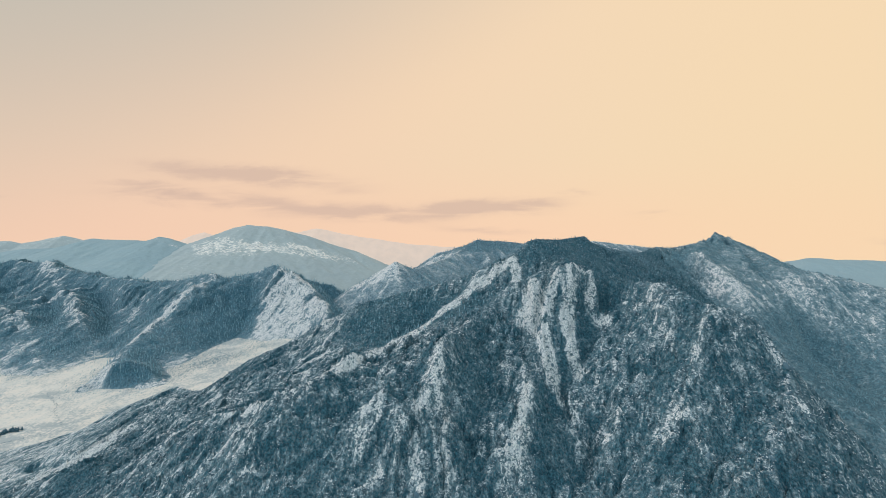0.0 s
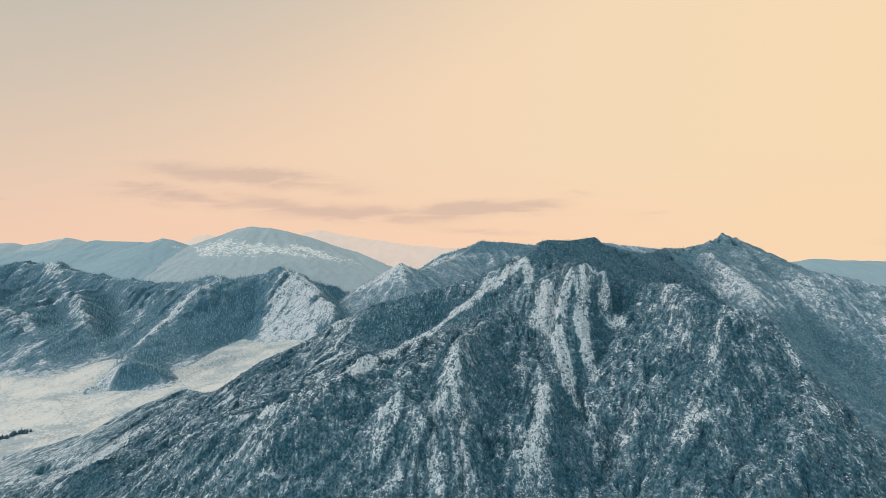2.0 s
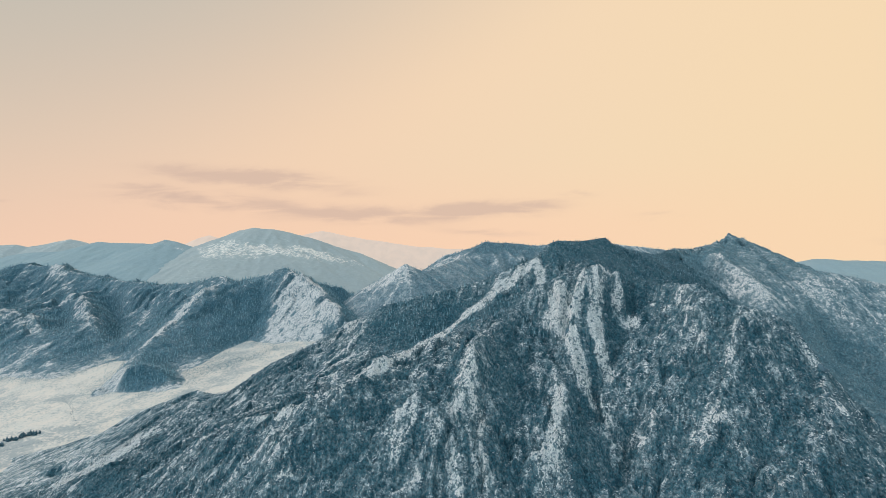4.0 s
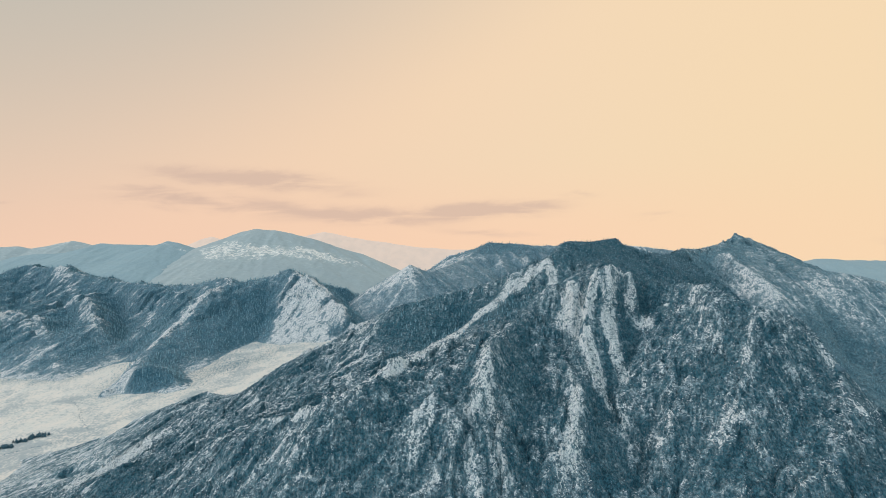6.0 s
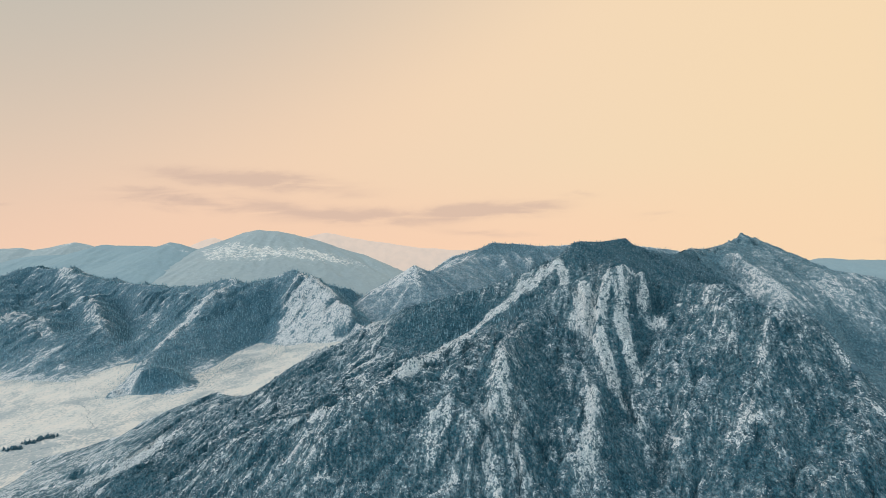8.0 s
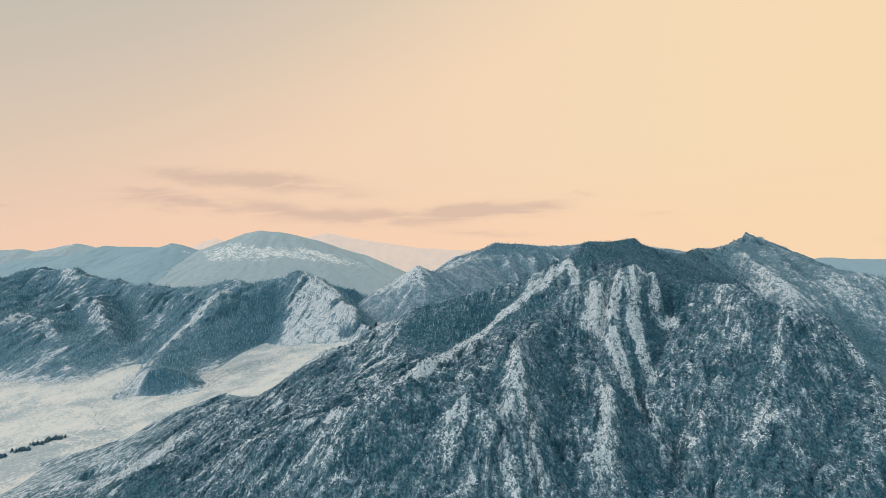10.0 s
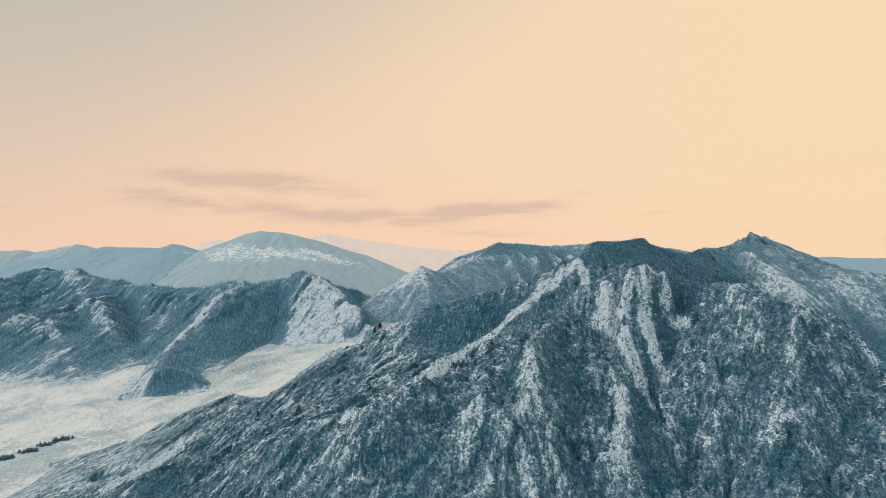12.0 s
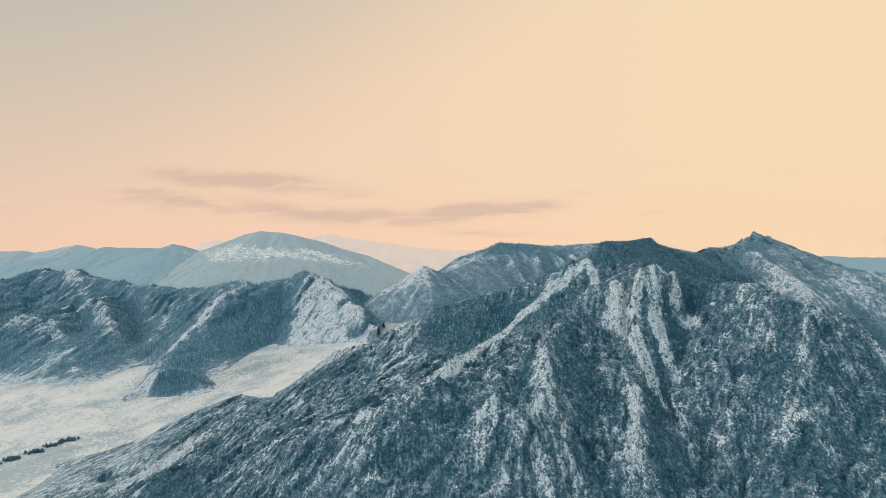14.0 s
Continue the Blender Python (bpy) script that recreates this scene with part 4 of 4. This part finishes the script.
wood("forest", middle.stand(12000, 1.6, rng), 5.5, 11.0, tree_shape(4, 2, 4, False), hazed_frosted_needles, "frosted woods on the pale ridge, with haze in their colour", rng, 0.55)


# ---- single trees ----
def link_mesh(name, points, faces, mat, parent=None, smooth=False):
    mesh = bpy.data.meshes.new(name)
    mesh.from_pydata([tuple(map(float, p)) for p in points], [], [tuple(map(int, f)) for f in faces])
    mesh.polygons.foreach_set("use_smooth", [smooth] * len(mesh.polygons))
    mesh.materials.append(mat)
    ob = new(name, mesh)
    if parent:
        ob.parent = parent
    return ob


def conifer(name, label, seed, tiers=7, sides=9, wide=0.2, mat=None):
    """A conifer one metre high: tapered trunk, drooping tiers of uneven boughs with gaps between them."""
    rng = np.random.default_rng(seed)
    root = tagged(new(name), label, "tree")
    points, faces = [], []
    for k, (z, r) in enumerate(((-0.06, 0.026), (0.3, 0.018), (0.95, 0.004))):
        points += [(r * math.cos(1.047 * n), r * math.sin(1.047 * n), z) for n in range(6)]
    for k in range(2):
        faces += [(6 * k + n, 6 * k + (n + 1) % 6, 6 * k + 6 + (n + 1) % 6, 6 * k + 6 + n) for n in range(6)]
    link_mesh("trunk", points, faces, bark, root)
    points, faces = [], []
    for k in range(tiers):
        f = k / tiers
        z0, r0 = 0.12 + 0.82 * f, wide * (1 - 0.86 * f)
        for n in range(sides):
            a = 2 * math.pi * (n + 0.5 * (k % 2)) / sides + rng.uniform(-0.2, 0.2)
            r, h, w = r0 * rng.uniform(0.6, 1.2), 0.10 * rng.uniform(0.7, 1.2) * (1.2 - 0.6 * f), math.pi / sides * 1.25
            first = len(points)
            points += [(0, 0, z0 + h), (0.7 * r * math.cos(a - w), 0.7 * r * math.sin(a - w), z0 - 0.01), (r * math.cos(a), r * math.sin(a), z0 - 0.05 * (1 - f)), (0.7 * r * math.cos(a + w), 0.7 * r * math.sin(a + w), z0 - 0.01)]
            faces += [(first, first + 1, first + 2), (first, first + 2, first + 3)]
    first = len(points)
    points += [(0.02, 0, 0.9), (-0.01, 0.017, 0.9), (-0.01, -0.017, 0.9), (0, 0, 1.0)]
    faces += [(first, first + 1, first + 3), (first + 1, first + 2, first + 3), (first + 2, first, first + 3)]
    link_mesh("crown", points, faces, mat or dark_needles, root)
    return root


def plant(first, places, low, high, rng, group):
    """Copies of one tree at the places given; the first of them is the tree itself."""
    for n, (x, y, z) in enumerate(places):
        h = rng.uniform(low, high)
        m = pose(x, y, z, 0, 0, rng.uniform(0, 360))
        ob = first if n == 0 else copy_thing(first, m)
        ob.matrix_basis = m @ Matrix.Diagonal((h * rng.uniform(0.85, 1.2), h * rng.uniform(0.85, 1.2), h, 1))
        tagged(ob, group=group)


rng = np.random.default_rng(21)


def crest_places(points, count, spread_by):
    out = []
    for n in range(count):
        u = rng.random() * (len(points) - 1)
        k, f = int(u), u - int(u)
        x = points[k][0] * (1 - f) + points[k + 1][0] * f + rng.normal() * spread_by
        y = points[k][1] * (1 - f) + points[k + 1][1] * f + rng.normal() * spread_by
        out.append((x, y, main.height(x, y) - 0.1))
    return out


plant(conifer("pine_tree", "dark snow-dusted pine on the crest of the rocky mountain", 3), crest_places([(-97, 547), (-60, 556), (-17, 568), (30, 566), (62, 560)], 90, 3.0), 3.0, 6.4, rng, "pines on the crest")
plant(conifer("pine_tree", "small dark pine on the rocky summit", 4, wide=0.22), crest_places([(62, 560), (118, 598), (150, 620), (182, 645), (220, 670), (250, 692), (316, 750)], 90, 3.0), 1.4, 3.2, rng, "pines on the summit")
plant(conifer("pine_tree", "lone dark pine on the snowy strip below the crest", 6), crest_places([(40, 535), (0, 480)], 14, 5.0), 3.0, 5.0, rng, "pines on the snow strip")

# trees along the stream in the white valley
valley_places = []
for cx, cy, n, sx, sy in ((-764, 720, 60, 14, 3), (-731, 732, 40, 8, 2.6), (-712, 748, 34, 8, 2.6), (-700, 766, 26, 6, 2.4), (-688, 780, 30, 7, 2.4), (-566, 945, 26, 7, 2.4)):
    for k in range(n):
        x, y = cx + rng.normal() * sx, cy + rng.normal() * sy
        valley_places.append((x, y, float(valley_height(np.array([x]), np.array([y]))[0]) - 0.1))
plant(conifer("spruce_tree", "dark spruce in a clump beside the valley stream", 7, wide=0.42), valley_places, 4.0, 7.0, rng, "spruces in the valley")

# low brush along the stream bed and the track through the snow
low_spots = []
for course in ([(-771, 954), (-730, 918), (-692, 882), (-671, 848), (-634, 812), (-608, 787)], [(-704, 708), (-676, 733), (-645, 746), (-616, 754)]):
    for (ax, ay), (bx, by) in zip(course, course[1:]):
        for k in range(60):
            f = rng.random()
            x, y = ax + f * (bx - ax) + rng.normal() * 1.6, ay + f * (by - ay) + rng.normal() * 1.6
            low_spots.append((x, y, float(valley_height(np.array([x]), np.array([y]))[0]) - 0.1))
wood("brush", np.array(low_spots), 0.5, 1.3, tree_shape(4, 2, 12, False), dark_needles, "low dark brush along the stream bed in the snow", rng, 1.3)

# brush along the foot of the wooded mountain
foot = left.stand(200000, 0.0, rng, (-1500, -420, 870, 1500), -4.0)
edge = foot[foot[:, 2] - valley_height(foot[:, 0], foot[:, 1]) < 8.0]
edge[:, 2] = np.maximum(edge[:, 2], valley_height(edge[:, 0], edge[:, 1])) - 0.1
low_brush = edge + np.concatenate([rng.normal(size=(len(edge), 2)) * 20, np.zeros((len(edge), 1))], 1)
low_brush[:, 2] = np.maximum(valley_height(low_brush[:, 0], low_brush[:, 1]), edge[:, 2] - 3.0)
wood("brush", low_brush[:12000], 0.9, 2.6, tree_shape(4, 2, 8, False), hazed_frosted_needles, "loose grey-blue brush at the foot of the mountain", rng, 1.2)


# ---- rock outcrops on the near ribs ----
def rock_shape(seed):
    """An angular block, one metre across, split along slanting planes."""
    r = np.random.default_rng(seed)
    bm = bmesh.new()
    bmesh.ops.create_icosphere(bm, subdivisions=1, radius=0.6)
    for v in bm.verts:
        p = v.co
        k = 1 + 0.35 * noise.noise(p * 2.2 + Vector((seed * 3.1, 0, 0))) + r.uniform(-0.12, 0.12)
        v.co = Vector((p.x * k, p.y * k * 0.8, p.z * k * 1.25))
    mesh = bpy.data.meshes.new("rock_outcrop")
    bm.to_mesh(mesh)
    bm.free()
    mesh.materials.append(outcrop_rock)
    return mesh


outcrop_rock, g = material("outcrop_rock")
shape = g.node("ShaderNodeNewGeometry")
facing = g.node("ShaderNodeSeparateXYZ")
g.put(facing.inputs[0], shape.outputs["Normal"])
own = g.node("ShaderNodeObjectInfo").outputs["Random"]
stone = g.mix(own, rgb(0.068, 0.13, 0.172), rgb(0.135, 0.21, 0.26))
crumbs = g.noise(g.node("ShaderNodeTexCoord").outputs["Object"], 3.0, 4.0)
lying = g.span(g.math("ADD", facing.outputs[2], g.math("MULTIPLY", crumbs, 0.6)), 0.95, 1.3)
finish(g, g.mix(lying, stone, rgb(0.66, 0.68, 0.70)), 0.9, crumbs, 0.6, 0.3)

rocks = [rock_shape(k) for k in range(10)]
mountain = bpy.data.objects["mountain"]
tops = main.stand(60000, 0.0, rng, (-260, 330, 290, 600))
sharp = np.array([main.bulge[int((y - main.y0) / main.step), int((x - main.x0) / main.step)] for x, y, z in tops])
for x, y, z in tops[sharp > 0.55][:300]:
    ob = new("rock_outcrop", rocks[int(rng.integers(10))])
    ob.parent = mountain
    size = rng.uniform(1.6, 4.6)
    ob.matrix_basis = pose(x, y, z - 0.15 * size, rng.uniform(-20, 20), rng.uniform(-20, 20), rng.uniform(0, 360)) @ Matrix.Diagonal((size, size * rng.uniform(0.6, 1.1), size * rng.uniform(0.6, 1.2), 1))

# loose blocks and broken ledges between them, too many to count
def block_shape(seed):
    r = np.random.default_rng(seed)
    ring = [(0.5 * math.cos(1.2566 * n) * r.uniform(0.6, 1.1), 0.5 * math.sin(1.2566 * n) * r.uniform(0.6, 1.1), r.uniform(-0.1, 0.15)) for n in range(5)]
    points = ring + [(r.uniform(-0.15, 0.15), r.uniform(-0.15, 0.15), 0.62), (0.0, 0.0, -0.4)]
    faces = [(n, (n + 1) % 5, 5) for n in range(5)] + [((n + 1) % 5, n, 6) for n in range(5)]
    return np.array(points, np.float32), np.array(faces, np.int32)


places = main.stand(60000, 0.0, rng, (-420, 330, 250, 620), 10.0)
lies = np.array([main.cover[int((y - main.y0) / main.step), int((x - main.x0) / main.step)] for x, y, z in places])
places = places[(lies > 0.34) & (lies < 0.6)][:16000]
for k in range(3):
    wood("boulders", places[k::3], 0.6, 2.4, block_shape(40 + k), outcrop_rock, "snow-topped grey blocks strewn over the rocky face", rng, 1.3)["category"] = "rocks"
